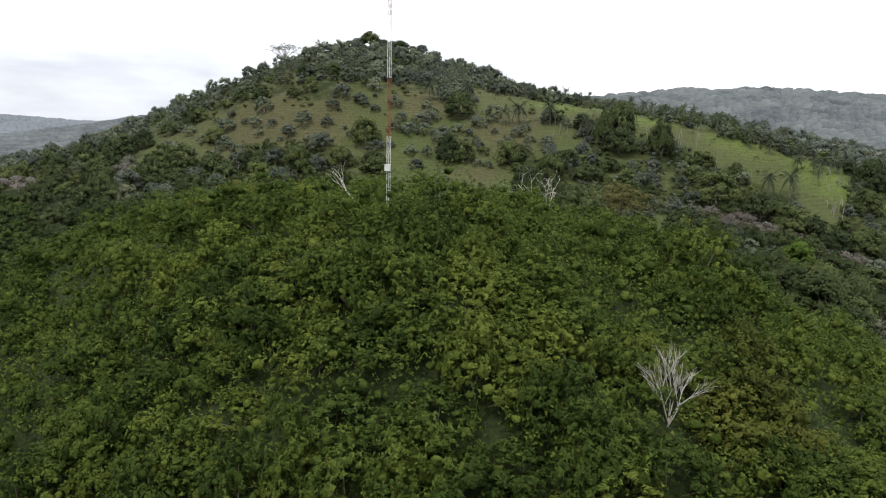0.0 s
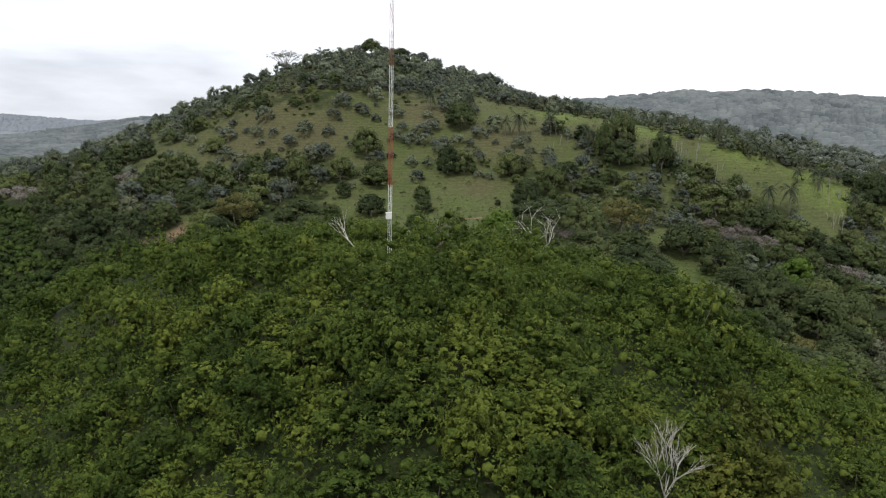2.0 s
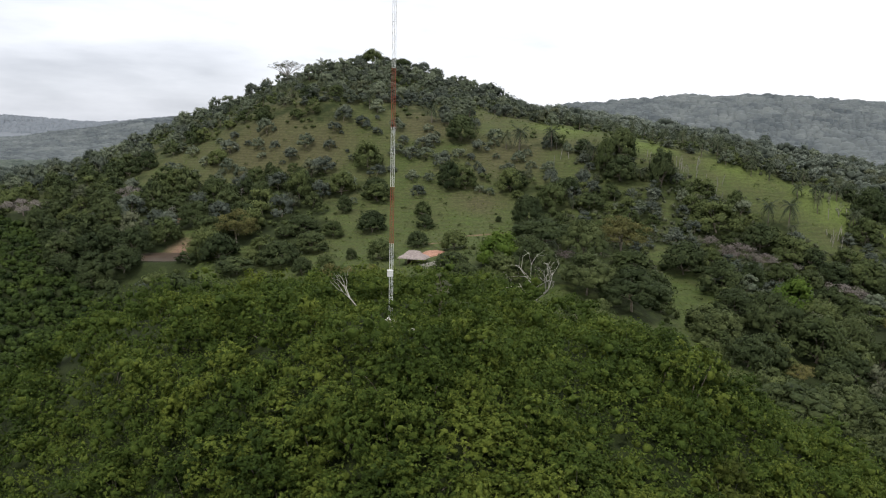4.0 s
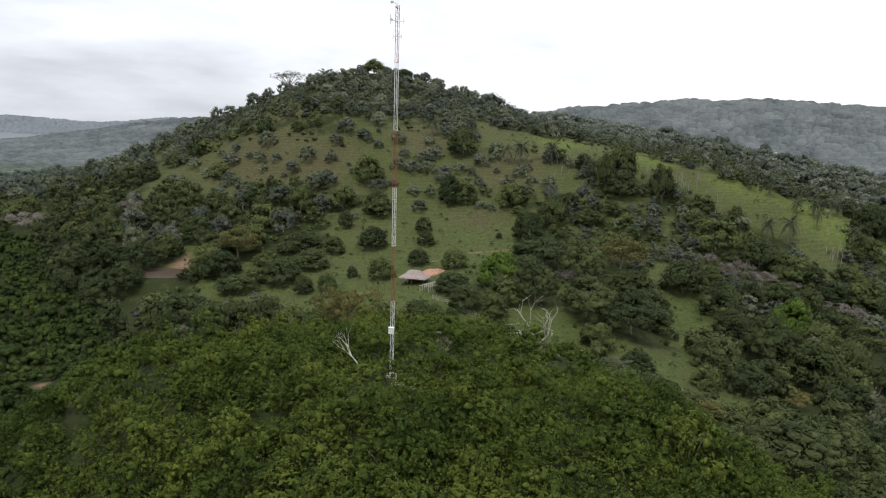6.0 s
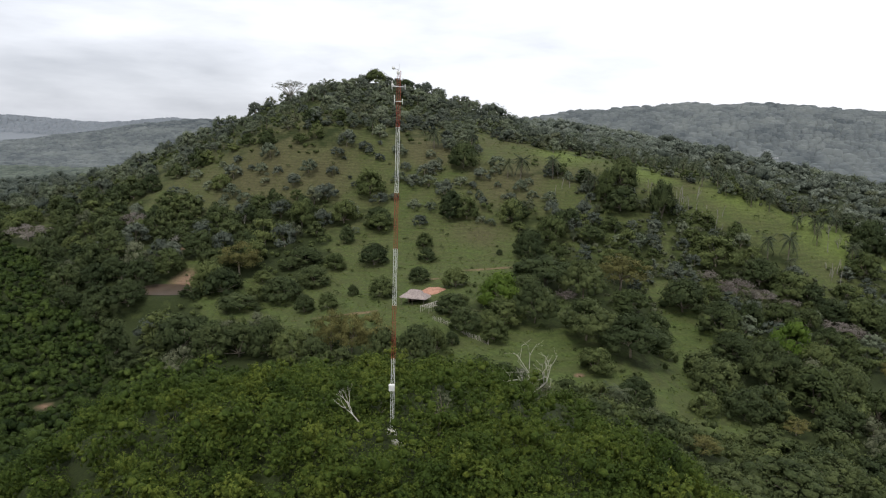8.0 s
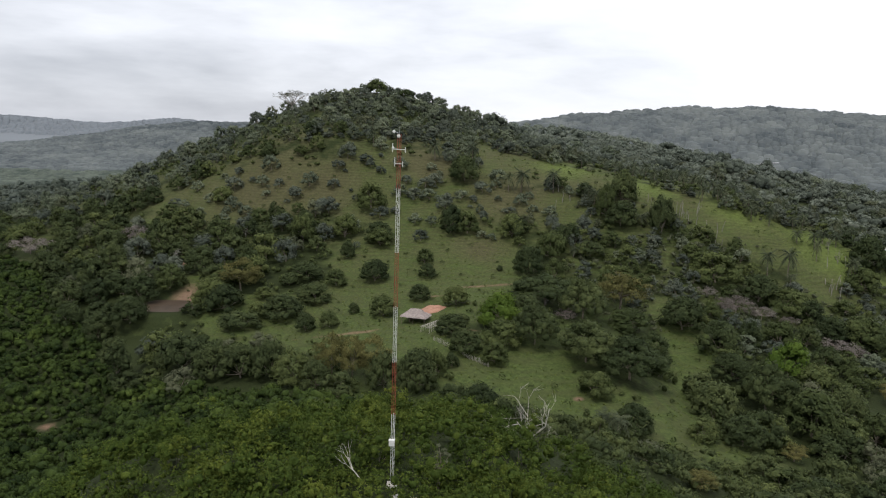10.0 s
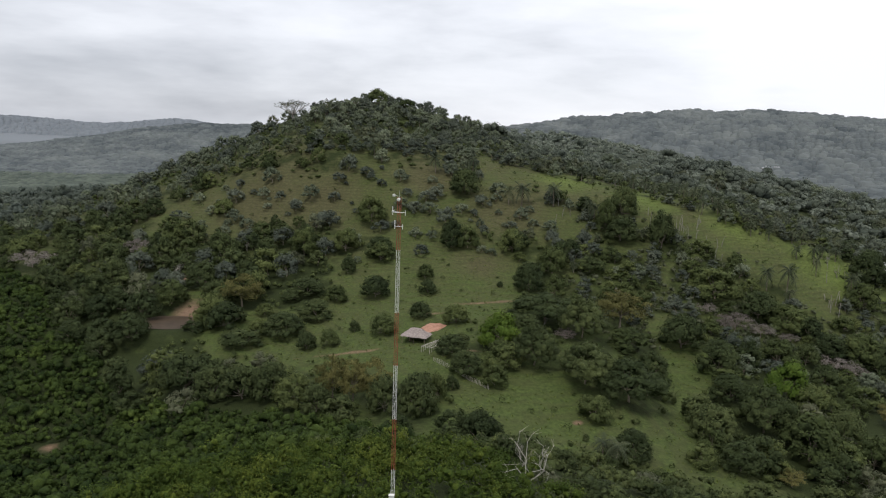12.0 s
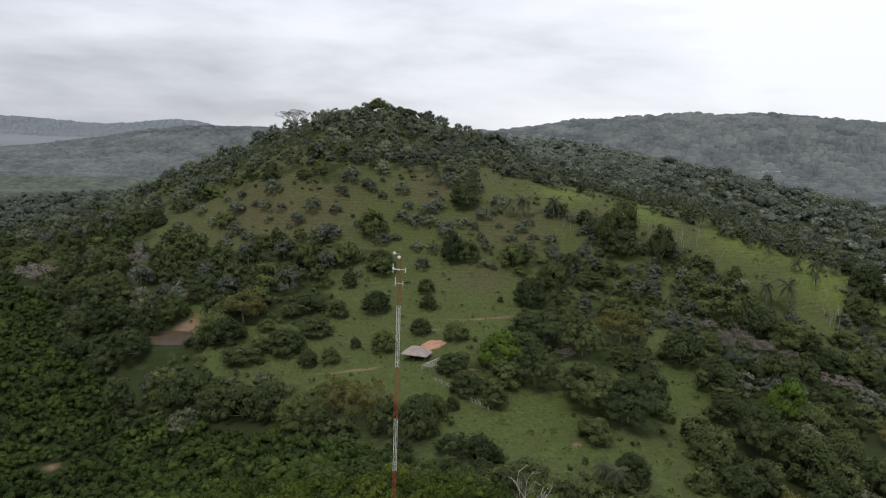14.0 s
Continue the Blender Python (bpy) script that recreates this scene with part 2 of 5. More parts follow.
def pasture_material():
    """Grass slope: short green turf, dry brown patches, cattle terraces along the contours, bare soil, litter with
    painted shade under the scrub, painted haze far off.
    """
    k = Mat("hill_pasture")
    sep = k.n.new("ShaderNodeSeparateXYZ")
    k.l.new(k.geo.outputs["Position"], sep.inputs[0])
    big, mid, fine = k.noise(0.016, 4), k.noise(0.13, 6, 0.65), k.noise(0.9, 6, 0.7)
    green = k.ramp(fine, (0.28, (0.022, 0.034, 0.010)), (0.72, (0.079, 0.110, 0.028)))
    dry = k.ramp(fine, (0.28, (0.034, 0.033, 0.016)), (0.72, (0.102, 0.094, 0.046)))
    wear = k.math("MULTIPLY_ADD", big, 0.55, k.math("MULTIPLY", mid, 0.6))
    dryness = k.ramp(wear, (0.44, (0.05, 0.05, 0.05)), (0.66, (0.90, 0.90, 0.90)))
    upper = k.n.new("ShaderNodeMapRange")   # the upper slopes are drier
    upper.inputs["From Min"].default_value, upper.inputs["From Max"].default_value = 235, 330
    upper.inputs["To Min"].default_value, upper.inputs["To Max"].default_value = 0.2, 0.75
    k.l.new(sep.outputs["Y"], upper.inputs["Value"])
    turf = k.mix(k.math("MULTIPLY", dryness, upper.outputs["Result"]), green, dry)
    for x, y, a, b in ((28, 334, 8, 26), (-10, 366, 8, 24), (-95, 362, 12, 40), (-60, 352, 6, 22), (14, 296, 3, 14)):
        turf = k.mix(k.math("MULTIPLY", k.spot(x, y, a, b, 14.0), 0.8), turf, dry)
    step = k.math("MULTIPLY_ADD", k.noise(0.06, 3), 5.0, sep.outputs["Z"])
    terrace = k.math("SINE", k.math("MULTIPLY", step, 4.6))
    turf = k.mix(k.math("MULTIPLY", k.math("MULTIPLY_ADD", terrace, 0.30, 0.32), k.noise(0.05, 3)), turf, (0.050, 0.045, 0.022))
    soil = k.ramp(fine, (0.3, (0.11, 0.070, 0.046)), (0.7, (0.21, 0.142, 0.096)))
    # leaf litter, its colour darkened so gaps in the scrub read as shadow
    shade_litter = k.ramp(k.noise(3.2, 8, 0.75), (0.34, (0.008, 0.012, 0.004)), (0.66, (0.035, 0.046, 0.014)))
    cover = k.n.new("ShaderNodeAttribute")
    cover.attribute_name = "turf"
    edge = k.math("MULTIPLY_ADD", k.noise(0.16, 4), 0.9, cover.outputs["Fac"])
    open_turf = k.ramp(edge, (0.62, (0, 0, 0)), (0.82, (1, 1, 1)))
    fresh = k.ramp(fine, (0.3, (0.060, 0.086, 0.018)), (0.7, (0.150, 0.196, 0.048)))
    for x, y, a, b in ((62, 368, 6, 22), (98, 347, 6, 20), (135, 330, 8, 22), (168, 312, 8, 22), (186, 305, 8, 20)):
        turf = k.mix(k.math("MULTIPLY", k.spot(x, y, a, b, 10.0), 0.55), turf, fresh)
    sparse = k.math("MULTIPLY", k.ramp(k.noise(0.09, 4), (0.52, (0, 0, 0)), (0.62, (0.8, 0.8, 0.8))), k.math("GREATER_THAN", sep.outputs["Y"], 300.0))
    turf = k.mix(open_turf, k.mix(sparse, shade_litter, turf), turf)
    for x, y, a, b in ((-98, 268, 5, 10), (-113, 296, 1, 4), (-113, 191, 0.1, 3), (36, 178, 0.3, 1.6)):
        turf = k.mix(k.spot(x, y, a, b, 5.0), turf, soil)
    for x, y, a, b, q in ((14, 262.5, 0.3, 1.5, 0.10), (-3, 252, 0.3, 1.6, 0.3), (-30, 222, 0.1, 1.0, 0.06), (6, 214, 0.1, 1.0, 0.12)):
        turf = k.mix(k.math("MULTIPLY", k.spot(x, y, a, b, 3.0, q), 0.75), turf, soil)
    # haze painted on the land: greyer with distance, then bluish
    haze_floor = k.ramp(mid, (0.35, (0.078, 0.088, 0.086)), (0.65, (0.104, 0.116, 0.112)))
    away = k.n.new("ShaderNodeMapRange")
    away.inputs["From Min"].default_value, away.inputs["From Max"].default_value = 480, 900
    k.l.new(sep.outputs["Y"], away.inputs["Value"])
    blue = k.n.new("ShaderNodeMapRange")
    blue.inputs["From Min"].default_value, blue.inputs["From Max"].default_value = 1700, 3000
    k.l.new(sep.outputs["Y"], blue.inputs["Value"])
    haze_floor = k.mix(blue.outputs["Result"], haze_floor, (0.16, 0.175, 0.19))
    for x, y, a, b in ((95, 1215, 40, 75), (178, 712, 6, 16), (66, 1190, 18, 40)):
        haze_floor = k.mix(k.spot(x, y, a, b, 12.0), haze_floor, (0.125, 0.150, 0.080))
    k.color(k.mix(away.outputs["Result"], turf, haze_floor))
    height = k.math("MULTIPLY_ADD", terrace, 0.2, k.math("MULTIPLY", fine, 0.6))
    return k.finish(0.95, height, 0.5, 0.35, 0.15)


PASTURE = pasture_material()

# ---- the plan: trees as (x, y, crown radius, height), and the openings in the woods ----
MEADOW = [
    (4.1, 240.2, 5.2, 8.2),
    (21.7, 276.7, 1.4, 2.8),
    (2.6, 191.4, 2.2, 4.6),
    (40.8, 180.7, 5.2, 8.8),
    (46.6, 162.0, 5.2, 9.1),
    (36.4, 168.5, 0.9, 2.4),
    (70.7, 206.1, 1.0, 3.2),
    (72.9, 198.1, 2.7, 6.9),
    (74.2, 183.2, 7.4, 12.1),
    (64.2, 163.8, 4.2, 6.9),
    (74.5, 164.8, 6.3, 10.1),
    (-27.5, 271.5, 6.5, 10.1),
    (-8.5, 285.9, 4.0, 7.7),
    (-7.1, 273.8, 4.0, 6.5),
    (-8.8, 249.7, 4.3, 6.8),
    (-20.8, 235.1, 5.3, 8.8),
    (-31.5, 239.8, 2.2, 4.5),
    (-46.4, 229.9, 3.8, 7.1),
    (-38.4, 229.8, 3.8, 6.7),
    (6.7, 200.3, 5.5, 8.3),
    (2.5, 212.8, 5.3, 7.3),
    (14.7, 193.7, 4.5, 8.0),
    (9.3, 158.4, 5.9, 10.5),
    (19.6, 148.5, 5.7, 7.8),
]
MEADOW_LOW = [
    (62.2, 231.6, 8.1, 9.5),
    (68.2, 220.8, 5.2, 10.6),
    (85.6, 247.0, 9.0, 14.3),
    (109.5, 281.4, 10.1, 16.1),
    (92.0, 227.9, 8.0, 13.7),
    (103.5, 232.9, 4.8, 12.0),
    (117.9, 240.9, 6.4, 11.5),
    (88.0, 207.3, 6.9, 10.0),
    (123.9, 273.3, 8.5, 12.9),
    (133.7, 269.6, 8.4, 12.8),
    (141.9, 267.7, 6.2, 10.0),
    (143.8, 255.7, 7.2, 10.9),
    (154.4, 253.4, 9.2, 14.7),
    (158.9, 249.1, 6.2, 12.8),
    (186.7, 309.1, 8.5, 18.6),
    (176.0, 291.8, 7.2, 13.8),
    (128.1, 228.8, 5.3, 10.2),
    (130.8, 246.4, 4.9, 9.3),
    (98.5, 178.5, 8.8, 15.6),
    (114.2, 190.3, 6.4, 13.3),
    (103.8, 171.1, 5.3, 9.6),
    (118.2, 181.6, 5.6, 10.8),
    (80.4, 325.6, 7.3, 17.2),
    (76.7, 310.4, 8.0, 13.4),
    (71.0, 315.0, 5.1, 18.8),
    (93.8, 306.7, 6.4, 20.4),
]
VALLEY = [
    (-140.2, 292.4, 7.2, 14.8),
    (-162.2, 304.6, 5.0, 8.2),
    (-141.2, 286.8, 6.6, 6.8),
    (-115.7, 262.8, 7.4, 12.5),
    (-109.3, 274.5, 6.8, 12.1),
    (-101.2, 287.5, 7.1, 12.2),
    (-136.1, 268.5, 6.2, 10.1),
    (-86.3, 254.9, 7.2, 14.8),
    (-112.0, 244.4, 7.1, 11.7),
    (-145.3, 264.7, 6.6, 13.6),
    (-63.5, 311.2, 6.1, 15.6),
    (-71.3, 301.3, 5.4, 10.1),
    (-55.3, 276.4, 7.7, 8.4),
    (-42.6, 270.9, 4.9, 7.8),
    (-48.0, 255.7, 7.2, 8.7),
    (-60.9, 271.1, 4.5, 5.5),
    (-68.1, 259.9, 3.9, 5.7),
    (-80.2, 251.7, 7.9, 12.0),
    (-56.8, 243.3, 8.1, 10.4),
    (-66.9, 245.6, 4.1, 6.7),
    (-70.0, 236.3, 7.9, 7.3),
    (-41.4, 293.3, 3.6, 8.9),
    (-28.5, 303.6, 6.7, 10.2),
    (-170.1, 296.0, 6.3, 12.0),
]
GLEN = [
    (-49.8, 194.9, 6.2, 13.5),
    (-41.5, 187.2, 6.3, 11.7),
    (-34.0, 180.8, 4.6, 9.4),
    (-58.7, 197.1, 6.7, 12.3),
    (-24.2, 178.4, 2.7, 4.3),
    (-15.7, 180.7, 5.2, 12.6),
    (-6.7, 177.7, 5.7, 14.2),
    (-1.8, 185.8, 3.4, 9.7),
    (-80.5, 211.0, 8.5, 14.6),
    (-68.6, 201.8, 6.8, 12.6),
    (-91.1, 219.5, 6.3, 12.9),
    (-137.3, 251.2, 6.3, 10.4),
    (-122.4, 242.1, 6.1, 10.8),
]
HILL = [
    (-35.9, 334.0, 7.5, 14.7),
    (-15.9, 336.9, 4.8, 7.6),
    (8.0, 350.2, 8.2, 15.4),
    (-51.9, 367.2, 5.2, 10.1),
    (-68.9, 353.5, 5.5, 8.7),
    (-63.4, 314.1, 6.5, 15.1),
    (-45.4, 312.9, 6.6, 13.3),
    (-29.5, 305.7, 6.8, 11.5),
    (2.0, 309.8, 6.3, 14.6),
    (9.2, 308.3, 5.6, 12.0),
    (15.0, 322.9, 2.3, 5.7),
    (-11.2, 305.0, 3.8, 6.4),
    (28.4, 304.2, 6.5, 12.8),
    (32.9, 274.3, 6.7, 14.0),
    (30.4, 304.6, 6.2, 10.9),
    (43.8, 288.1, 7.1, 13.8),
    (-92.2, 369.9, 5.2, 10.4),
    (-85.0, 357.1, 3.2, 5.9),
    (-113.3, 356.0, 5.6, 10.2),
    (-109.4, 363.2, 5.3, 9.1),
    (-156.6, 374.4, 6.5, 11.1),
    (-1.0, 326.4, 5.3, 10.5),
]
SUMMIT = [
    (-48.5, 477, 7.6, 14.5),
    (-29.0, 468, 6.4, 9.5),
    (-65.0, 454.1, 6.6, 12.5),
    (-54.9, 437.4, 6.3, 10.6),
    (-37.0, 433.9, 6.3, 10.4),
    (-85.0, 450.0, 6.2, 12.4),
    (-70.8, 427.1, 5.9, 10.4),
    (-19.0, 453.9, 5.4, 8.7),
    (-10.0, 452.5, 5.4, 8.7),
]
UMBRELLA = [
    (35.0, 239.4, 13.4, 12.2),
    (46.1, 229.4, 8.3, 15.6),
    (41.4, 197.4, 9.6, 13.6),
    (53.3, 193.1, 11.0, 14.0),
    (91.1, 189.8, 8.7, 15.8),
    (27.4, 205.6, 7.5, 14.1),
]
BRIGHT = [
    (17.9, 218.2, 8.0, 12.7),
    (18.4, 205.0, 6.5, 10.6),
    (109.7, 215.5, 7.9, 14.1),
    (114.0, 209.2, 6.7, 10.9),
    (26.7, 225.2, 6.3, 9.2),
]
FEATHERY = [
    (-30.6, 187.9, 5.4, 16.0),
    (-24.6, 184.7, 5.3, 16.0),
    (-19.2, 185.1, 5.9, 15.3),
    (-79.0, 267.8, 8.8, 15.0),
    (62.6, 246.4, 10.6, 17.6),
    (86.6, 163.0, 3.5, 5.7),
]
PALM = [
    (134.0, 290.0, 3.9, 14.4),
    (142.8, 290.6, 4.5, 16.4),
    (-7.0, 367.9, 4.4, 14.2),
    (12.0, 369.6, 4.2, 13.7),
    (34.9, 337.2, 4.9, 15.0),
    (49.8, 334.8, 4.9, 15.0),
    (-79.1, 459.8, 4.8, 12.7),
    (66.7, 321.8, 3.7, 13.3),
    (64.8, 325.9, 3.2, 11.8),
    (28.9, 338.1, 3.6, 12.1),
    (-39.9, 377.2, 3.3, 12.2),
    (203.9, 473.7, 5.0, 14.9),
    (41.1, 156.4, 3.6, 9.0),
    (38.5, 158.9, 3.3, 8.0),
]
BARE = [
    (-117.4, 296.0, 7.8, 10.4),
    (13.2, 109.4, 3.7, 6.4),
    (169.5, 310.4, 3.5, 10.4),
    (171.4, 305.2, 3.2, 10.2),
    (107.2, 314.9, 2.7, 8.6),
    (113.0, 319.3, 2.8, 8.8),
    (-91.0, 317.9, 4.0, 8.1),
    (66.0, 272.1, 4.6, 6.9),
    (33.5, 233.8, 3.0, 5.9),
    (39.7, 240.3, 5.1, 6.1),
]
TALL = [
    (-101.7, 210.8, 5.7, 16.9),
]
WITHERED = [
    (-192.0, 321.4, 11.6, 23.9),
    (103.2, 272.3, 4.5, 6.4),
    (110.9, 262.5, 8.2, 10.7),
    (119.9, 260.3, 6.0, 8.0),
    (142.5, 246.9, 7.8, 6.8),
    (147.0, 242.9, 5.7, 6.7),
    (39.6, 224.6, 4.1, 5.7),
    (130.7, 260.1, 4.3, 5.3),
    (-144.4, 324.8, 7.4, 13.1),
]
GRASS_MIDDLE = [(-45, 295), (-37, 307), (-26, 316), (-13, 316), (-0, 317), (-8, 309), (-2, 308), (10, 308), (24, 303), (28, 294), (24, 252), (18, 242), (10, 238), (3, 230), (1, 207), (-4, 200), (-15, 206), (-26, 214), (-34, 208), (-40, 213), (-51, 240), (-51, 257), (-43, 267), (-43, 280)]
GRASS_UPPER_LEFT = [(-148, 369), (-143, 389), (-125, 381), (-110, 377), (-97, 377), (-84, 372), (-74, 362), (-59, 363), (-44, 367), (-31, 369), (-26, 321), (-40, 329), (-52, 335), (-63, 337), (-74, 340), (-87, 345), (-96, 339), (-105, 332), (-124, 337), (-140, 355)]
GRASS_BROWN = [(-31, 367), (-10, 370), (2, 366), (19, 360), (31, 345), (45, 335), (57, 325), (61, 310), (52, 308), (42, 312), (29, 317), (15, 323), (-0, 321), (-13, 316), (-23, 316)]
GRASS_CREST = [(13, 404), (24, 399), (38, 379), (61, 370), (76, 357), (93, 348), (106, 335), (120, 328), (132, 324), (143, 321), (164, 323), (183, 322), (171, 298), (159, 283), (150, 281), (146, 295), (135, 304), (125, 310), (110, 313), (99, 319), (81, 327), (66, 337), (52, 350), (36, 359), (19, 374)]
GRASS_LOWER = [(3, 205), (10, 202), (16, 198), (24, 202), (32, 203), (37, 194), (44, 188), (50, 177), (61, 183), (71, 204), (76, 224), (78, 240), (76, 253), (78, 265), (86, 266), (92, 248), (91, 233), (86, 216), (78, 212), (70, 196), (67, 172), (71, 165), (77, 161), (79, 151), (67, 147), (60, 153), (50, 158), (41, 161), (34, 162), (24, 160), (17, 169), (10, 173), (3, 179)]
GRASS_LEFT = [(-89, 258), (-76, 260), (-69, 265), (-55, 258), (-47, 238), (-44, 218), (-57, 218), (-69, 228), (-75, 226), (-83, 239)]
GRASS_BY_POND = [(-97, 267), (-94, 275), (-92, 289), (-101, 287), (-104, 276), (-105, 266)]
POLE_SPOTS = [(105, 319, 5, 9), (114, 308, 6, 9), (97, 323, 4, 4), (160, 288, 3, 7), (54, 326, 6, 5), (166, 300, 5, 3)]   # x, y, spread, count
OPENINGS = [GRASS_MIDDLE, GRASS_UPPER_LEFT, GRASS_BROWN, GRASS_CREST, GRASS_LOWER, GRASS_LEFT, GRASS_BY_POND]
LOW_LEFT = [(-330, 330), (-215, 325), (-176, 300), (-124, 240), (-96, 206), (-36, 176), (2, 150), (-20, 120), (-60, 110), (-110, 100), (-240, 150)]


def inside(poly, x, y):
    hit = False
    for (x0, y0), (x1, y1) in zip(poly, poly[1:] + poly[:1]):
        if (y0 > y) != (y1 > y) and x < (x1 - x0) * (y - y0) / (y1 - y0) + x0:
            hit = not hit
    return hit


# ---- the land ----
# (x, y, height, half length, half width, turn)
HILLS = [
    (-2, 86, 43.0, 57, 45, -26),
    (-7, 53, 9.5, 12, 26, 38),
    (-46, 87, 6.6, 12, 13, -6),
    (48, 107, 8.5, 19, 60, -18),
    (-108, 189, -8.8, 20, 54, 27),
    (50, 108, -24.3, 16, 22, -10),
    (-68, 484, 71.4, 98, 71, 4),
    (-69, 387, 19.3, 44, 27, -11),
    (53, 366, 38.8, 78, 61, 10),
    (154, 333, 23.9, 61, 36, 4),
    (-120, 315, 15.3, 103, 65, -24),
    (35, 219, 17.1, 58, 38, 10),
    (173, 640, 64.1, 214, 178, 0),
    (538, 1398, 105.6, 524, 241, -15),
    (-558, 1755, 66.3, 345, 208, 6),
    (-295, 644, 21.2, 187, 242, -1),
    (27, 810, 45.0, 134, 136, 1),
    (-2505, 3885, 68.5, 417, 126, -4),
    (-1479, 3971, 78.4, 226, 196, 1),
    (-2002, 4062, 45.6, 577, 251, 7),
    (981, 2120, 114.4, 620, 578, -1),
    (-40, 481, 3.7, 37, 38, 0),
    (74, 218, -8.0, 12, 29, -9),
    (51, 118, 16.3, 19, 12, -9),
    (130, 1199, 30.0, 60, 60, 0),
    (396, 740, -6.2, 98, 99, 0),
    (-630, 2116, 26.2, 170, 296, 1),
]
VALLEY_FLOOR = -50.0
POND = (-103.5, 257.5, -30.6)


def ground(x, y):
    """Height of the land; x and y are numbers or arrays."""
    z = np.full(np.shape(x), VALLEY_FLOOR)
    for cx, cy, h, lx, ly, turn in HILLS:
        c, s = math.cos(radians(turn)), math.sin(radians(turn))
        u, v = (x - cx) * c + (y - cy) * s, -(x - cx) * s + (y - cy) * c
        z = z + h * np.exp(-0.5 * ((u / lx) ** 2 + (v / ly) ** 2))
    z = z + 0.5 * np.sin(x * 0.13 + 1.3 * np.sin(y * 0.05)) * np.sin(y * 0.11 + 0.7) + 0.22 * np.sin(x * 0.41 + y * 0.17) * np.sin(y * 0.37 - x * 0.2)
    reach = np.clip((np.hypot((x - POND[0]), (y - POND[1]) * 1.1) - 12.5) / 8.0, 0, 1)
    rim = 0.5 * np.exp(-(((np.hypot((x - POND[0]), (y - POND[1]) * 1.1)) - 14.5) / 2.0) ** 2)
    return z * reach + (POND[2] - 0.12) * (1 - reach) + rim


def gz(x, y):
    return float(ground(np.float64(x), np.float64(y)))


def mesh_from(name, verts, faces, smooth=False, normals=None):
    """A mesh from numpy arrays: verts (n, 3), faces (m, 3) or (m, 4), and soft normals if given."""
    verts, faces = np.asarray(verts, np.float32), np.asarray(faces, np.int32)
    me = bpy.data.meshes.new(name)
    me.vertices.add(len(verts))
    me.vertices.foreach_set("co", verts.ravel())
    k = faces.shape[1]
    me.loops.add(faces.size)
    me.loops.foreach_set("vertex_index", faces.ravel())
    me.polygons.add(len(faces))
    me.polygons.foreach_set("loop_start", np.arange(0, faces.size, k, dtype=np.int32))
    me.polygons.foreach_set("use_smooth", np.full(len(faces), smooth))
    me.update(calc_edges=True)
    if normals is not None:
        me.normals_split_custom_set_from_vertices(np.asarray(normals, np.float32))
    return me


def obj(name, me, material, parent=None, label=""):
    me.materials.clear()
    me.materials.append(material)
    ob = new(name, me)
    if parent is not None:
        ob.parent = parent
    return tagged(ob, label)


def part(name, bm, material, parent, label=""):
    me = bpy.data.meshes.new(name)
    bm.to_mesh(me)
    bm.free()
    return obj(name, me, material, parent, label)


def spaced(stops):
    """Coordinates that run through (from, to, step) stretches."""
    out = []
    for a, b, step in stops:
        out.extend(np.linspace(a, b, max(2, int(round((b - a) / step))), endpoint=False))
    out.append(stops[-1][1])
    return np.array(out)


gx_line = spaced(((-4900, -1000, 130), (-1000, -400, 30), (-400, -210, 8), (-210, 210, 3.5), (210, 420, 8), (420, 1000, 30), (1000, 4900, 130)))
gy_line = spaced(((-2500, -100, 120), (-100, 10, 10), (10, 480, 3.5), (480, 700, 9), (700, 1700, 25), (1700, 4900, 80)))
gxx, gyy = np.meshgrid(gx_line, gy_line)
nx, ny = len(gx_line), len(gy_line)
idx = np.arange(nx * ny).reshape(ny, nx)
quads = np.stack([idx[:-1, :-1], idx[:-1, 1:], idx[1:, 1:], idx[1:, :-1]], -1).reshape(-1, 4)
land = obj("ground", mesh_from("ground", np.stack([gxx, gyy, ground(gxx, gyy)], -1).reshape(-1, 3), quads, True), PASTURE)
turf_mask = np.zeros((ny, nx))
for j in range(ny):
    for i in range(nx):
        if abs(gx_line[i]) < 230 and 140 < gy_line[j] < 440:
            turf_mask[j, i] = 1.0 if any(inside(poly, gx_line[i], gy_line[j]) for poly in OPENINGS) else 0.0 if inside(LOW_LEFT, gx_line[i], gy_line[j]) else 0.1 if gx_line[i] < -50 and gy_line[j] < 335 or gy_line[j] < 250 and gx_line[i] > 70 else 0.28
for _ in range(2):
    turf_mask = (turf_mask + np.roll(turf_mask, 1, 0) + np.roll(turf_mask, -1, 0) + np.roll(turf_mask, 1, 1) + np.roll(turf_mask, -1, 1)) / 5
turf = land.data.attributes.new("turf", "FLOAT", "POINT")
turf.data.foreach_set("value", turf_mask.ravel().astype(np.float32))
tagged(land, "hilly cattle pasture with dry patches and bare soil", "ground", kind="structure")

water_m = Mat("muddy_pond_water")
water_m.color(water_m.ramp(water_m.noise(0.3, 3), (0.35, (0.045, 0.032, 0.022)), (0.65, (0.070, 0.050, 0.034))))
water_m.finish(0.45, water_m.noise(2.5, 3), 0.1, 0.03, 0.22)
ring = [(POND[0] + (11.5 + 1.2 * math.sin(3 * a)) * math.cos(a), POND[1] + (10.4 + 1.0 * math.cos(2 * a)) * math.sin(a), POND[2]) for a in np.linspace(0, 2 * math.pi, 36, endpoint=False)]
bm = bmesh.new()
bm.faces.new([bm.verts.new(p) for p in ring])
pond = part("water", bm, water_m.m, None)
tagged(pond, "muddy brown cattle pond with a clay bank", "pond", kind="structure")

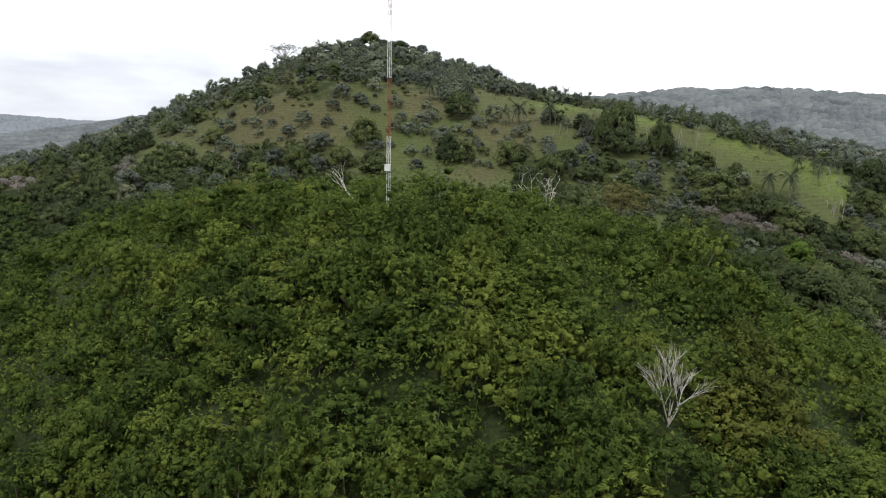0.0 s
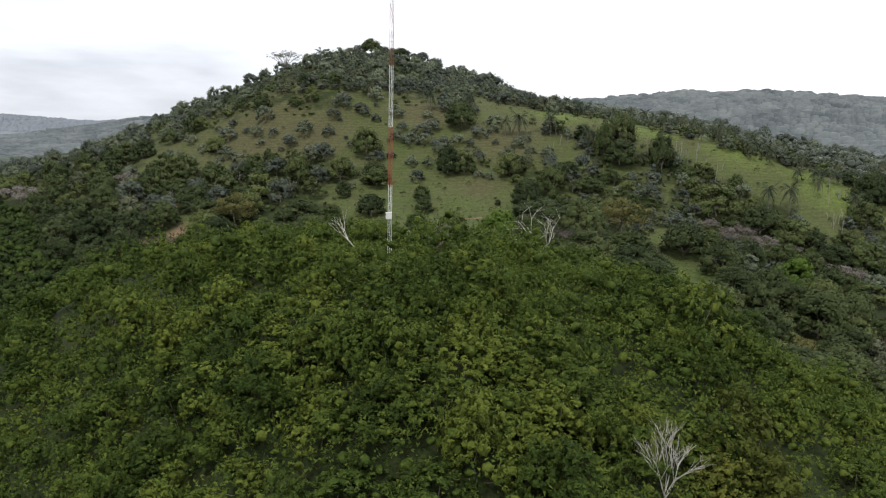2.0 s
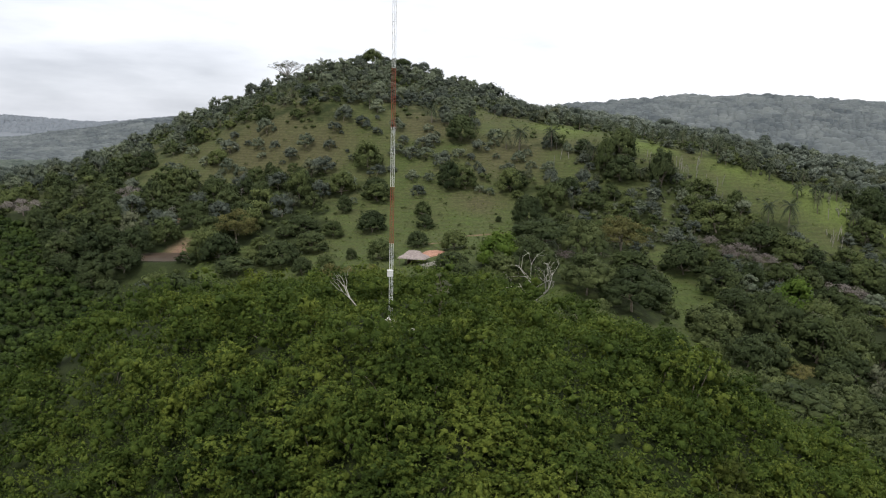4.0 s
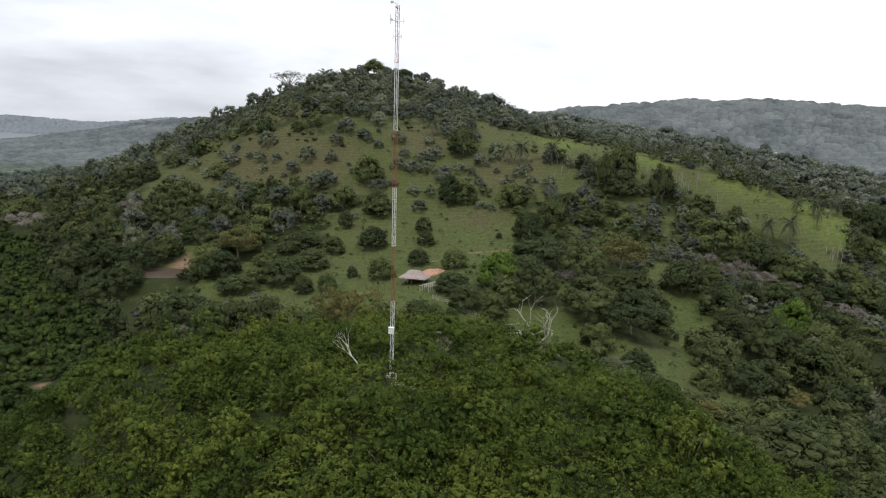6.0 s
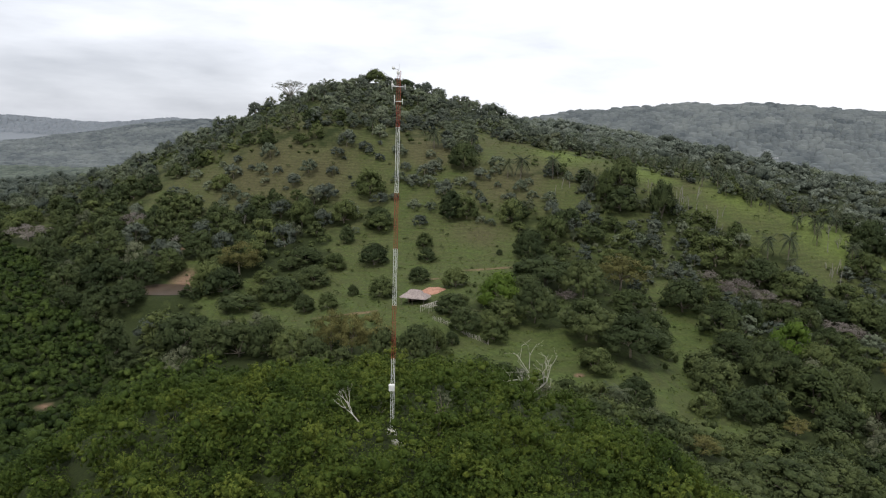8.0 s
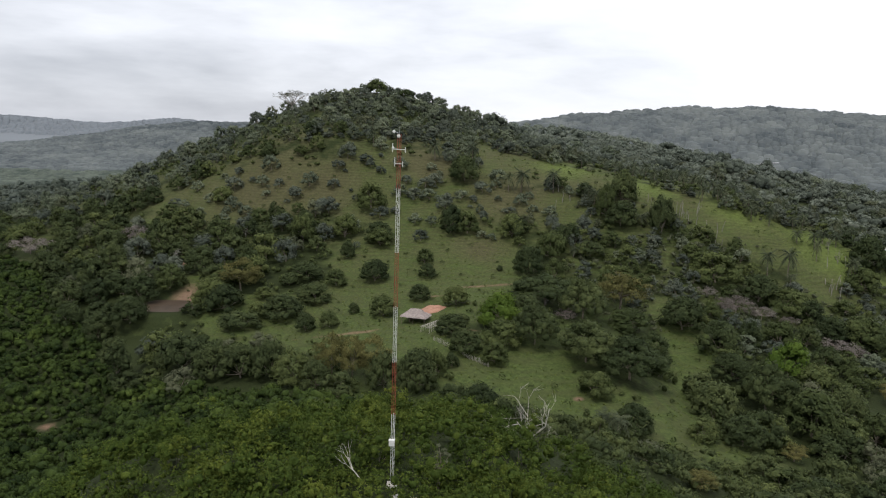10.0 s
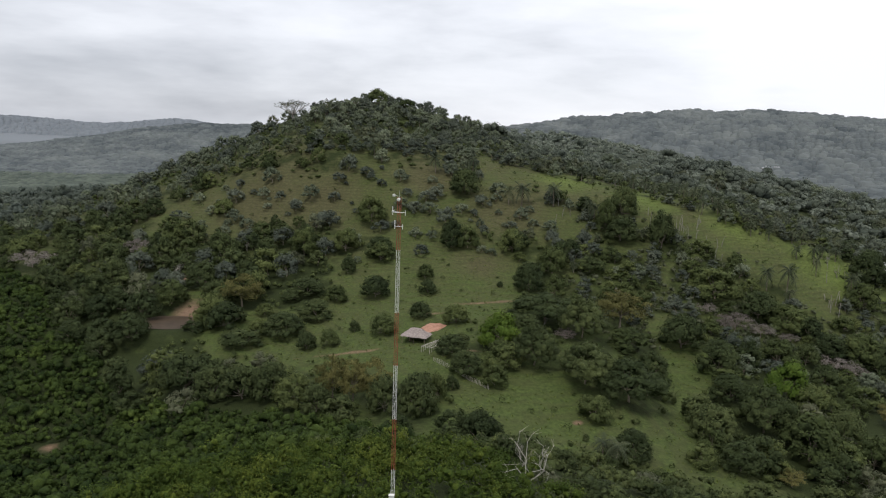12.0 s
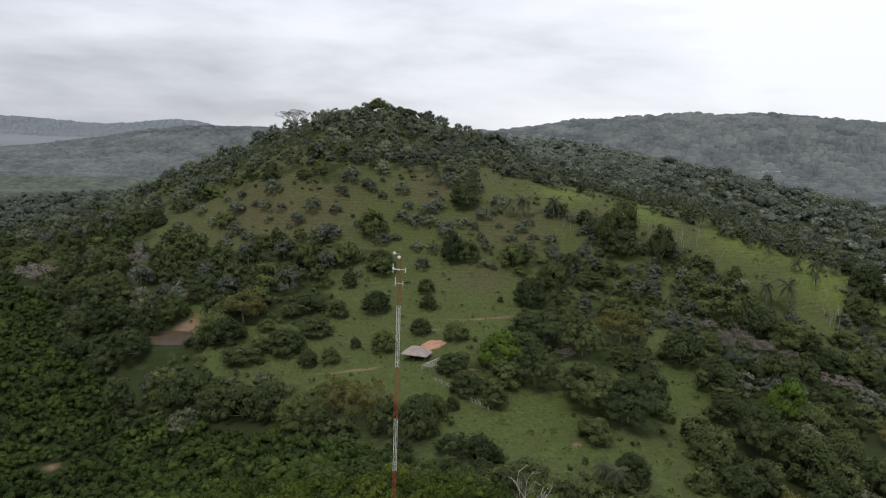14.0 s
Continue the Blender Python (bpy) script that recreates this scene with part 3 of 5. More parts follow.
# ---- foliage ----
rng = np.random.default_rng(7)


def unit(n):
    v = rng.normal(size=(n, 3))
    return v / np.linalg.norm(v, axis=1)[:, None]


SOFT = 0.45   # how far each blade keeps its own facing within the rounded light of its clump


def leaves(at, out, size, slim=0.62, jitter=0.75, droop=0.0, soften=SOFT):
    """Leaf sprays: a pointed blade at each place, facing roughly outwards. Returns verts, faces, normals."""
    n = len(at)
    nrm = out + jitter * rng.normal(size=(n, 3)) * 0.6
    nrm /= np.linalg.norm(nrm, axis=1)[:, None] + 1e-9
    along = np.cross(nrm, rng.normal(size=(n, 3)))
    along /= np.linalg.norm(along, axis=1)[:, None] + 1e-9
    along[:, 2] -= droop
    side = np.cross(nrm, along)
    s = (np.broadcast_to(size, n) * rng.uniform(0.6, 1.35, n))[:, None]
    v = np.stack([at + along * s * 0.55, at + side * s * slim * 0.55 - along * s * 0.4, at - side * s * slim * 0.55 - along * s * 0.4], 1)
    flat = np.cross(v[:, 1] - v[:, 0], v[:, 2] - v[:, 0])
    flat /= np.linalg.norm(flat, axis=1)[:, None] + 1e-9
    turned = (flat * out).sum(1) < 0
    v[turned] = v[turned][:, [0, 2, 1]]
    flat[turned] *= -1
    soft = out / (np.linalg.norm(out, axis=1)[:, None] + 1e-9) + soften * flat
    soft /= np.linalg.norm(soft, axis=1)[:, None] + 1e-9
    return v.reshape(-1, 3), np.arange(3 * n).reshape(n, 3), np.repeat(soft, 3, 0)


def crown_points(clumps, radii, per, flat=0.75, shell=0.55, low=-0.35):
    """Leaf places and outward ways over a crown made of round clumps."""
    n = len(clumps) * per
    c = np.repeat(np.asarray(clumps, float), per, 0)
    r = np.repeat(np.asarray(radii, float), per)
    d = unit(n)
    d[:, 2] = np.where(d[:, 2] < low, -d[:, 2], d[:, 2])
    rad = (r * (shell + (1 - shell) * rng.random(n) ** 0.5))[:, None]
    p = c + d * rad * np.array([1, 1, flat])
    return p, d


ICO = np.array([(-1, 1.618, 0), (1, 1.618, 0), (-1, -1.618, 0), (1, -1.618, 0), (0, -1, 1.618), (0, 1, 1.618),
                (0, -1, -1.618), (0, 1, -1.618), (1.618, 0, -1), (1.618, 0, 1), (-1.618, 0, -1), (-1.618, 0, 1)]) / 1.902
ICO_F = np.array([(0, 11, 5), (0, 5, 1), (0, 1, 7), (0, 7, 10), (0, 10, 11), (1, 5, 9), (5, 11, 4), (11, 10, 2), (10, 7, 6), (7, 1, 8),
                  (3, 9, 4), (3, 4, 2), (3, 2, 6), (3, 6, 8), (3, 8, 9), (4, 9, 5), (2, 4, 11), (6, 2, 10), (8, 6, 7), (9, 8, 1)])


def split_ball(v, f):
    """A rounder ball: each triangle of the unit ball in four."""
    v, f, seen, out = [tuple(p) for p in v], [tuple(q) for q in f], {}, []
    for q in f:
        mids = []
        for a, b in ((q[0], q[1]), (q[1], q[2]), (q[2], q[0])):
            key = (min(a, b), max(a, b))
            if key not in seen:
                m = np.array(v[a]) + np.array(v[b])
                seen[key] = len(v)
                v.append(tuple(m / np.linalg.norm(m)))
            mids.append(seen[key])
        out += [(q[0], mids[0], mids[2]), (q[1], mids[1], mids[0]), (q[2], mids[2], mids[1]), tuple(mids)]
    return np.array(v), np.array(out)


BALL, BALL_F = split_ball(ICO, ICO_F)


def with_cores(v, f, nrm, clumps, radii, size, flat, fine=False):
    """Adds the dense leafy middle of each clump, an uneven lump, behind the leaf sprays."""
    ball_v, ball_f = (BALL, BALL_F) if fine else (ICO, ICO_F)
    m, k = len(ball_v), len(clumps)
    clumps, radii = np.asarray(clumps, float), np.asarray(radii, float)
    lump = ball_v[None] * rng.uniform(0.72, 1.22, (k, m, 1)) * (radii * size)[:, None, None] * np.array([1, 1, flat])
    a = rng.uniform(0, 2 * math.pi, (k, 1))
    x, y = lump[:, :, 0] * np.cos(a) - lump[:, :, 1] * np.sin(a), lump[:, :, 0] * np.sin(a) + lump[:, :, 1] * np.cos(a)
    lump = np.stack([x, y, lump[:, :, 2]], -1)
    soft = lump / (np.linalg.norm(lump, axis=2, keepdims=True) + 1e-9) + rng.normal(size=(k, m, 3)) * 0.35
    soft /= np.linalg.norm(soft, axis=2, keepdims=True)
    faces = ball_f[None] + (len(v) + np.arange(k) * m)[:, None, None]
    return (np.concatenate([v, (lump + clumps[:, None]).reshape(-1, 3)]), np.concatenate([f, faces.reshape(-1, 3)]),
            np.concatenate([nrm, soft.reshape(-1, 3)]))


def tubes(paths, sides=6):
    """Tapered round limbs. paths: lists of (point, radius). Returns verts, quads."""
    vs, fs, base = [], [], 0
    for path in paths:
        pts = [Vector(p) for p, _ in path]
        for k, (p, r) in enumerate(path):
            way = (pts[min(k + 1, len(pts) - 1)] - pts[max(k - 1, 0)]).normalized()
            a = way.orthogonal().normalized()
            b = way.cross(a)
            for s in range(sides):
                t = 2 * math.pi * s / sides
                vs.append(pts[k] + (a * math.cos(t) + b * math.sin(t)) * r)
        for k in range(len(path) - 1):
            for s in range(sides):
                i0, i1 = base + k * sides + s, base + k * sides + (s + 1) % sides
                fs.append((i0, i1, i1 + sides, i0 + sides))
        base += len(path) * sides
    return np.array([tuple(v) for v in vs]), np.array(fs)


def limb(a, b, r0, r1, bend, steps=4):
    a, b = Vector(a), Vector(b)
    w = Vector(rng.normal(size=3)) * bend * (b - a).length
    return [(a.lerp(b, t) + w * (t * (1 - t)), r0 + (r1 - r0) * t) for t in np.linspace(0, 1, steps)]


def tree(name, kind, material, label, radius, height, clump_count, per, leaf, bark=BARK, category="tree", sides=5, limbs=10):
    """A tree of one kind about the origin: tapered trunk with limbs, and a crown of many leaf sprays."""
    root = new(name)
    r, h = radius, height
    clumps, radii = [], []
    for k in range(clump_count):
        a, q = rng.uniform(0, 2 * math.pi), rng.random() ** 0.5
        if kind == "round":
            d = unit(1)[0]
            d[2] = abs(d[2]) * 1.25 - 0.5
            q = rng.uniform(0.62, 0.84)
            c = (d[0] * r * q, d[1] * r * q, h * 0.42 + d[2] * h * 0.46 * q / 0.7)
            cr = r * rng.uniform(0.20, 0.40)
        elif kind == "umbrella":
            c = (math.cos(a) * q * r * 0.84, math.sin(a) * q * r * 0.84, h * (0.82 - 0.36 * q * q + rng.uniform(-0.16, 0.10)))
            cr = r * rng.uniform(0.20, 0.34)
        elif kind == "tall":
            t = rng.random()
            q2 = q * (0.35 + 0.65 * math.sin(math.pi * min(1, 0.25 + 0.7 * t)))
            c = (math.cos(a) * q2 * r * 0.72, math.sin(a) * q2 * r * 0.72, h * (0.16 + 0.72 * t))
            cr = r * rng.uniform(0.28, 0.44)
        else:  # open, feathery
            c = (math.cos(a) * q * r * 0.85, math.sin(a) * q * r * 0.85, h * (0.36 + 0.56 * rng.random() * (1.1 - 0.5 * q)))
            cr = r * rng.uniform(0.16, 0.28)
        clumps.append(c)
        radii.append(cr)
    flat = {"round": 0.85, "umbrella": 0.62, "tall": 0.95}.get(kind, 0.6)
    p, d = crown_points(clumps, radii, per, flat, 0.70 if kind != "open" else 0.25)
    swell = p - np.array([0, 0, h * 0.45])
    swell /= np.linalg.norm(swell, axis=1)[:, None] + 1e-9
    v, f, nrm = leaves(p, d + 0.6 * swell + np.array([0, 0, 0.2]), leaf, 0.6, 1.0, 0.0, 0.9)
    if kind != "open":
        v, f, nrm = with_cores(v, f, nrm, clumps, radii, 0.56, flat)
    obj("crown", mesh_from("crown", v, f, True, nrm), material, root)
    fork = h * {"round": 0.18, "umbrella": 0.3, "tall": 0.3}.get(kind, 0.4)
    tr = 0.026 * h
    paths = [[(Vector((0, 0, -0.6)), tr * 1.5), (Vector((0, 0, 0.05 * h)), tr), (Vector((0.02 * h, 0.01 * h, fork)), tr * 0.75)]]
    for c in clumps[:limbs]:
        paths.append(limb((0.02 * h, 0.01 * h, fork * 0.97), c, tr * 0.5, tr * 0.10, 0.12, 4 if limbs > 6 else 3))
    v, f = tubes(paths, sides)
    obj("trunk", mesh_from("trunk", v, f, True), bark, root)
    return tagged(root, label, category)


def bare_tree(name, label, radius, height, bark, levels=4, forks=3, seed_lean=(0, 0), category="dead tree", trunk=0.035, seed=1, first=0.30, stems=0, reach=0.0):
    """A leafless tree: trunk, main boughs and finer branches, each part a mesh of its own."""
    global rng
    kept, rng = rng, np.random.default_rng(seed)
    root = new(name)
    trunk_path, boughs, twigs = [], [], []

    def grow(a, way, length, r, level):
        b = a + way * length
        path = limb(a, b, r, r * 0.6, 0.08, 4)
        (trunk_path if level == 0 else boughs if level < 3 else twigs).append(path)
        if level >= levels:
            return
        for k in range(stems if stems and level == 0 else forks + (level == 0)):
            side = Vector(rng.normal(size=3))
            side = (side - way * side.dot(way)).normalized()
            w = (way * rng.uniform(0.55, 0.95) + side * rng.uniform(0.35, 0.75) * (radius / height * 1.5) + Vector((0, 0, 0.18))).normalized()
            grow(a.lerp(b, rng.uniform(0.72, 1.0)), w, (height * reach if reach and level == 0 else length) * rng.uniform(0.62, 0.86), r * 0.58, level + 1)

    grow(Vector((0, 0, -0.5)), Vector((seed_lean[0], seed_lean[1], 1)).normalized(), height * first, height * trunk, 0)
    rng = kept
    v, f = tubes(trunk_path, 7)
    obj("trunk", mesh_from("trunk", v, f, True), bark, root)
    for path in boughs:
        v, f = tubes([path], 5)
        obj("bough", mesh_from("bough", v, f, True), bark, root)
    if twigs:
        v, f = tubes(twigs, 3)
        tagged(obj("branchwork", mesh_from("branchwork", v, f, True), bark, root), kind="stuff")
    return tagged(root, label, category)


def dome_tree(radius, height):
    """A huge old tree: stout trunk, boughs fanning out to a flat dome, fine branchwork and thin leaves at the tips."""
    root = new("old_tree")
    fork = Vector((0, 0, height * 0.26))
    paths = [[(Vector((0, 0, -0.8)), 0.95), (Vector((0, 0, 1.2)), 0.62), (fork, 0.55)]]
    twigs, tips = [], []
    for k in range(13):
        a, q = k * 2.399 + rng.uniform(-0.2, 0.2), (0.15 + 0.85 * (k / 12)) ** 0.6
        end = Vector((math.cos(a) * q * radius * 0.72, math.sin(a) * q * radius * 0.72, height * (0.86 - 0.24 * q * q)))
        way = limb(fork, end, 0.30, 0.12, 0.10, 5)
        paths.append(way)
        for j in range(7):
            b = rng.uniform(0, 2 * math.pi)
            tip = end + Vector((math.cos(b) * radius * 0.26, math.sin(b) * radius * 0.26, rng.uniform(-0.04, 0.14) * height))
            twigs.append(limb(way[3][0].lerp(end, rng.random()), tip, 0.10, 0.03, 0.15, 4))
            tips.append(tuple(tip))
    for path in paths[1:]:
        v, f = tubes([path], 6)
        obj("bough", mesh_from("bough", v, f, True), GREY_WOOD, root)
    v, f = tubes(paths[:1], 8)
    obj("trunk", mesh_from("trunk", v, f, True), GREY_WOOD, root)
    v, f = tubes(twigs, 4)
    tagged(obj("branchwork", mesh_from("branchwork", v, f, True), GREY_WOOD, root), kind="stuff")
    p, d = crown_points(tips, [1.5] * len(tips), 22, 0.6, 0.2)
    v, f, nrm = leaves(p, d + np.array([0, 0, 0.3]), 0.42, 0.6, 1.0, 0.0, 0.9)
    obj("crown", mesh_from("crown", v, f, True, nrm), GREY_LEAF, root)
    return tagged(root, "old grey spreading tree almost leafless on the summit", "tree")


def palm(name, label, height, spread, fronds=22):
    """A palm: ringed leaning trunk and arching feather fronds, older ones hanging."""
    root = new(name)
    lean = Vector((rng.uniform(-0.06, 0.06), rng.uniform(-0.06, 0.06), 1))
    path = [(lean * (height * 0.68 * t) - Vector((0, 0, 0.4 * (t == 0))), 0.24 - 0.08 * t + 0.02 * (k % 2)) for k, t in enumerate(np.linspace(0, 1, 12))]
    v, f = tubes([path], 7)
    obj("trunk", mesh_from("trunk", v, f, True), BARK, root)
    top = path[-1][0]
    vs, fs, base = [], [], 0
    for k in range(fronds):
        a = k * 2.399 + rng.uniform(-0.2, 0.2)
        rise = 1.25 - 1.75 * (k / fronds)
        out = Vector((math.cos(a), math.sin(a), 0))
        side = Vector((-math.sin(a), math.cos(a), 0))
        n = 8
        pts = [top + out * spread * 1.05 * t * (1 - 0.18 * t) + Vector((0, 0, spread * (rise * t - (0.95 - 0.3 * rise) * t * t))) for t in np.linspace(0, 1, n)]
        for j in range(n - 1):
            w = spread * 0.25 * math.sin(math.pi * (0.12 + 0.86 * j / (n - 1)))
            step = pts[j + 1] - pts[j]
            for sgn in (-1, 1):
                tip = pts[j] + step * 1.1 + side * sgn * w - Vector((0, 0, w * 0.65))
                quad = (pts[j], pts[j] + step * 0.75, tip + step * 0.25, tip)
                vs.extend(tuple(q) for q in quad)
                fs.append((base, base + 1, base + 2, base + 3))
                base += 4
    obj("crown", mesh_from("crown", np.array(vs), np.array(fs)), PALM_LEAF, root)
    return tagged(root, label, "palm tree")


class Stand:
    """Plants out of a few prototypes: the first use of each is the prototype itself, further ones are copies."""

    def __init__(self, protos, size, group, sink=0.08):
        self.protos, self.size, self.group, self.used, self.sink = protos, size, group, set(), sink
        for ob in protos:
            tagged(ob, group=group)

    def put(self, x, y, r, h, which=None, turn=None):
        k = int(rng.integers(len(self.protos))) if which is None else which % len(self.protos)
        r0, h0 = self.size
        m = pose(x, y, gz(x, y) - self.sink * h, 0, 0, rng.uniform(0, 360) if turn is None else turn) @ Matrix.Diagonal((r / r0, r / r0, h / h0, 1))
        if k in self.used:
            q = self.protos[k].scale   # the prototype already has its own size
            return copy_thing(self.protos[k], m @ Matrix.Diagonal((1 / q.x, 1 / q.y, 1 / q.z, 1)))
        self.used.add(k)
        self.protos[k].matrix_basis = m
        return self.protos[k]

    def clear(self):
        for k, ob in enumerate(self.protos):
            if k not in self.used:
                for o in (*ob.children_recursive, ob):
                    bpy.data.objects.remove(o)


def scatter(box, step, keep):
    """Jittered places on a grid over box (x0, y0, x1, y1) that pass keep(x, y)."""
    x0, y0, x1, y1 = box
    out = []
    for j, y in enumerate(np.arange(y0, y1, step * 0.87)):
        for x in np.arange(x0 + (j % 2) * step / 2, x1, step):
            px, py = x + rng.uniform(-0.42, 0.42) * step, y + rng.uniform(-0.42, 0.42) * step
            if keep(px, py):
                out.append((px, py))
    return out


def stuff(name, places, material, label, category, size, tall, clumps, per, leaf, flat=0.9, core=0.0, swell=0.7, up=0.15):
    """Many plants that nobody could count, as one mesh of leaf sprays."""
    cs, rs = [], []
    for x, y in places:
        r, z = rng.uniform(*size), gz(x, y) - (0 if y < 760 else 0.22 * leaf)
        h = r * tall * rng.uniform(0.75, 1.25) * (max(0.35, 1.0 + swell * noise.noise(Vector((x * 0.14, y * 0.14, 2.2)))) if swell < 1 else 0.75 + 1.0 * growth(x, y))
        for k in range(clumps):
            a, q = rng.uniform(0, 2 * math.pi), rng.random() ** 0.5 * (0 if clumps == 1 else 0.75)
            cs.append((x + math.cos(a) * q * r, y + math.sin(a) * q * r, z + h * (0.62 - 0.35 * q * q + rng.uniform(-0.1, 0.1))))
            rs.append(r * rng.uniform(0.42, 0.66) if clumps > 1 else r)
    p, d = crown_points(cs, rs, per, flat, 0.72)
    v, f, nrm = leaves(p, d + np.array([0, 0, up]), leaf, 0.6, 1.0, 0.0, 0.9)
    if core:
        v, f, nrm = with_cores(v, f, nrm, cs, rs, core, flat)
    return tagged(obj(name, mesh_from(name, v, f, True, nrm), material), label, category, kind="stuff")


def shrub(name, material, label, radius, height, clump_count, per, leaf):
    root = new(name)
    clumps, radii = [], []
    for k in range(clump_count):
        a, q = rng.uniform(0, 2 * math.pi), rng.random() ** 0.5
        up = 0.80 - 0.50 * q * q + rng.uniform(-0.14, 0.16)
        if k % 5 < 2:   # skirts that hang to the ground
            q, up = rng.uniform(0.8, 1.08), rng.uniform(0.10, 0.42)
        clumps.append((math.cos(a) * q * radius * 0.80, math.sin(a) * q * radius * 0.80, height * up))
        radii.append(radius * rng.uniform(0.14, 0.33))
    tips, d = crown_points(clumps, radii, per // 9, 0.85, 0.78, -0.45)
    heart = tips + d * 0.05
    way = np.repeat(d, 9, 0) * 0.55 + unit(len(d) * 9)   # a rosette of leaves at each shoot tip
    way /= np.linalg.norm(way, axis=1)[:, None]
    p = np.repeat(heart, 9, 0) + way * rng.uniform(0.08, 0.24, (len(way), 1))
    swell = p - np.array([0, 0, height * 0.25])
    swell /= np.linalg.norm(swell, axis=1)[:, None] + 1e-9
    v, f, nrm = leaves(p, way * 0.35 + np.repeat(d, 9, 0) * 0.6 + swell * 0.6 + np.array([0, 0, 0.15]), leaf, 0.45, 0.8, 0.2, 0.8)
    v, f, nrm = with_cores(v, f, nrm, clumps, radii, 0.38, 0.85)
    obj("foliage", mesh_from("foliage", v, f, True, nrm), material, root)
    v, f = tubes([limb((0, 0, -0.4), c, 0.06, 0.02, 0.15) for c in clumps[:4]], 3)
    obj("stem", mesh_from("stem", v, f, True), BARK, root)
    return tagged(root, label, "shrub")


# ---- the scrub-covered hill under the mast ----
MAST = (-5.7, 75.6)
DEAD_NEAR, DEAD_LEAN, DEAD_FAR = (15.2, 44.0), (-8.9, 73.0), (12.2, 94.5)


SCRUB_EDGE = ((-66, -40, 5, 14, 20, 36, 50, 66), (100, 115, 110, 99, 91, 83, 78, 72))   # where the bright scrub ends behind the crest: x, y


def on_mast_hill(x, y, low=False):
    """Whether scrub grows here; low undergrowth also fills the small clearings."""
    u, v = x / 66.0, (y - 78) / 62.0
    if u * u + v * v > 1 or y < 20 or y > np.interp(x, SCRUB_EDGE[0], SCRUB_EDGE[1]):
        return False
    if low:
        return math.hypot(x - MAST[0], y - MAST[1] + 0.8) > 1.5
    if math.hypot(x - DEAD_NEAR[0], (y - DEAD_NEAR[1] + 1.0) * 0.7) < 1.9:
        return False
    if math.hypot((x - DEAD_LEAN[0]) * 0.8, (y - DEAD_LEAN[1] + 3.0) * 0.6) < 3.2 or math.hypot(x - DEAD_FAR[0], (y - DEAD_FAR[1] + 2.0) * 0.6) < 2.6:
        return False
    return math.hypot((x - MAST[0]) * 0.8, (y - MAST[1] + 1.6) * 0.7) > 2.3


GULLY = [(17.1, 55.6), (20.7, 52.4), (24.6, 50.5), (28.8, 48.0), (33.0, 44.0)]


def gully_gap(x, y):
    """Metres from the dry gully that runs down the flank."""
    best = 99.0
    for (xa, ya), (xb, yb) in zip(GULLY, GULLY[1:]):
        t = max(0.0, min(1.0, ((x - xa) * (xb - xa) + (y - ya) * (yb - ya)) / ((xb - xa) ** 2 + (yb - ya) ** 2)))
        best = min(best, math.hypot(x - xa - (xb - xa) * t, y - ya - (yb - ya) * t))
    return best


MOUND_TOPS = [(x, y, rng.uniform(2.6, 4.6), rng.uniform(0.55, 1.0)) for x, y in scatter((-66, 20, 66, 120), 6.4, lambda x, y: True)]


def growth(x, y):
    """How tall the scrub stands here, 0 to 1: rounded mounds with gaps between them."""
    return max([0.0] + [q * (1 - ((x - a) ** 2 + (y - b) ** 2) / (r * r)) for a, b, r, q in MOUND_TOPS if abs(x - a) < r and abs(y - b) < r])


near = [p for p in scatter((-66, 22, 66, 140), 3.35, lambda x, y: on_mast_hill(x, y) and gully_gap(x, y) > 1.1)]
near.sort(key=lambda p: math.hypot(p[0] * 0.7, p[1]))
front, back = near[:290], near[290:]
scrub_a = Stand([shrub("shrub", SCRUB, "dense light green leafy shrub on the slope below the mast", 2.4, 4.2, 40, 54, 0.245) for _ in range(6)], (2.4, 4.2), "green shrubs on the mast hill")
scrub_b = Stand([shrub("shrub", SCRUB_OLIVE, "olive green shrub tangled among the hillside scrub", 2.4, 4.2, 40, 54, 0.245) for _ in range(3)], (2.4, 4.2), "olive shrubs on the mast hill")
MOUNDS = [(-17.8, 70.5, 3.7, 6.0), (3.8, 60.0, 3.1, 5.2), (21.9, 67.5, 3.3, 5.4), (-14.0, 51.5, 3.2, 5.4), (-28.0, 57.0, 3.2, 5.2), (8.0, 46.0, 2.9, 4.8)]
for x, y, r, h in MOUNDS:
    scrub_a.put(x, y, r, h)
for x, y in front[:284]:
    patch = noise.noise(Vector((x * 0.06, y * 0.06, 3.1)))
    lump = 1.0 + 0.75 * noise.noise(Vector((x * 0.12, y * 0.12, 9.0)))
    (scrub_b if patch > 0.5 or (gully_gap(x, y) < 4 and y > 49 + 0.35 * abs(x - 24) and x > 18) else scrub_a).put(x, y, rng.uniform(1.9, 2.7) * (0.9 + 0.3 * lump), (2.1 + 4.8 * growth(x, y)) * rng.uniform(0.85, 1.15))
mound = Stand([shrub("bush", SCRUB, "tall rounded green bush rising from the scrub", 3.0, 4.8, 42, 54, 0.265) for _ in range(5)], (3.0, 4.8), "tall bushes on the mast hill")
for x, y in scatter((-60, 40, 60, 130), 5.4, lambda x, y: on_mast_hill(x, y) and gully_gap(x, y) > 3 and math.hypot(x * 0.7, y) > 50 and math.hypot(x - MAST[0], y - MAST[1] + 3) > 7.0 and growth(x, y) > 0.42)[:200]:
    s = rng.uniform(0.75, 1.2) * (1.15 if x > 12 and y > 60 else 1.0)
    mound.put(x, y, 3.2 * s, 5.4 * s * rng.uniform(0.85, 1.15))
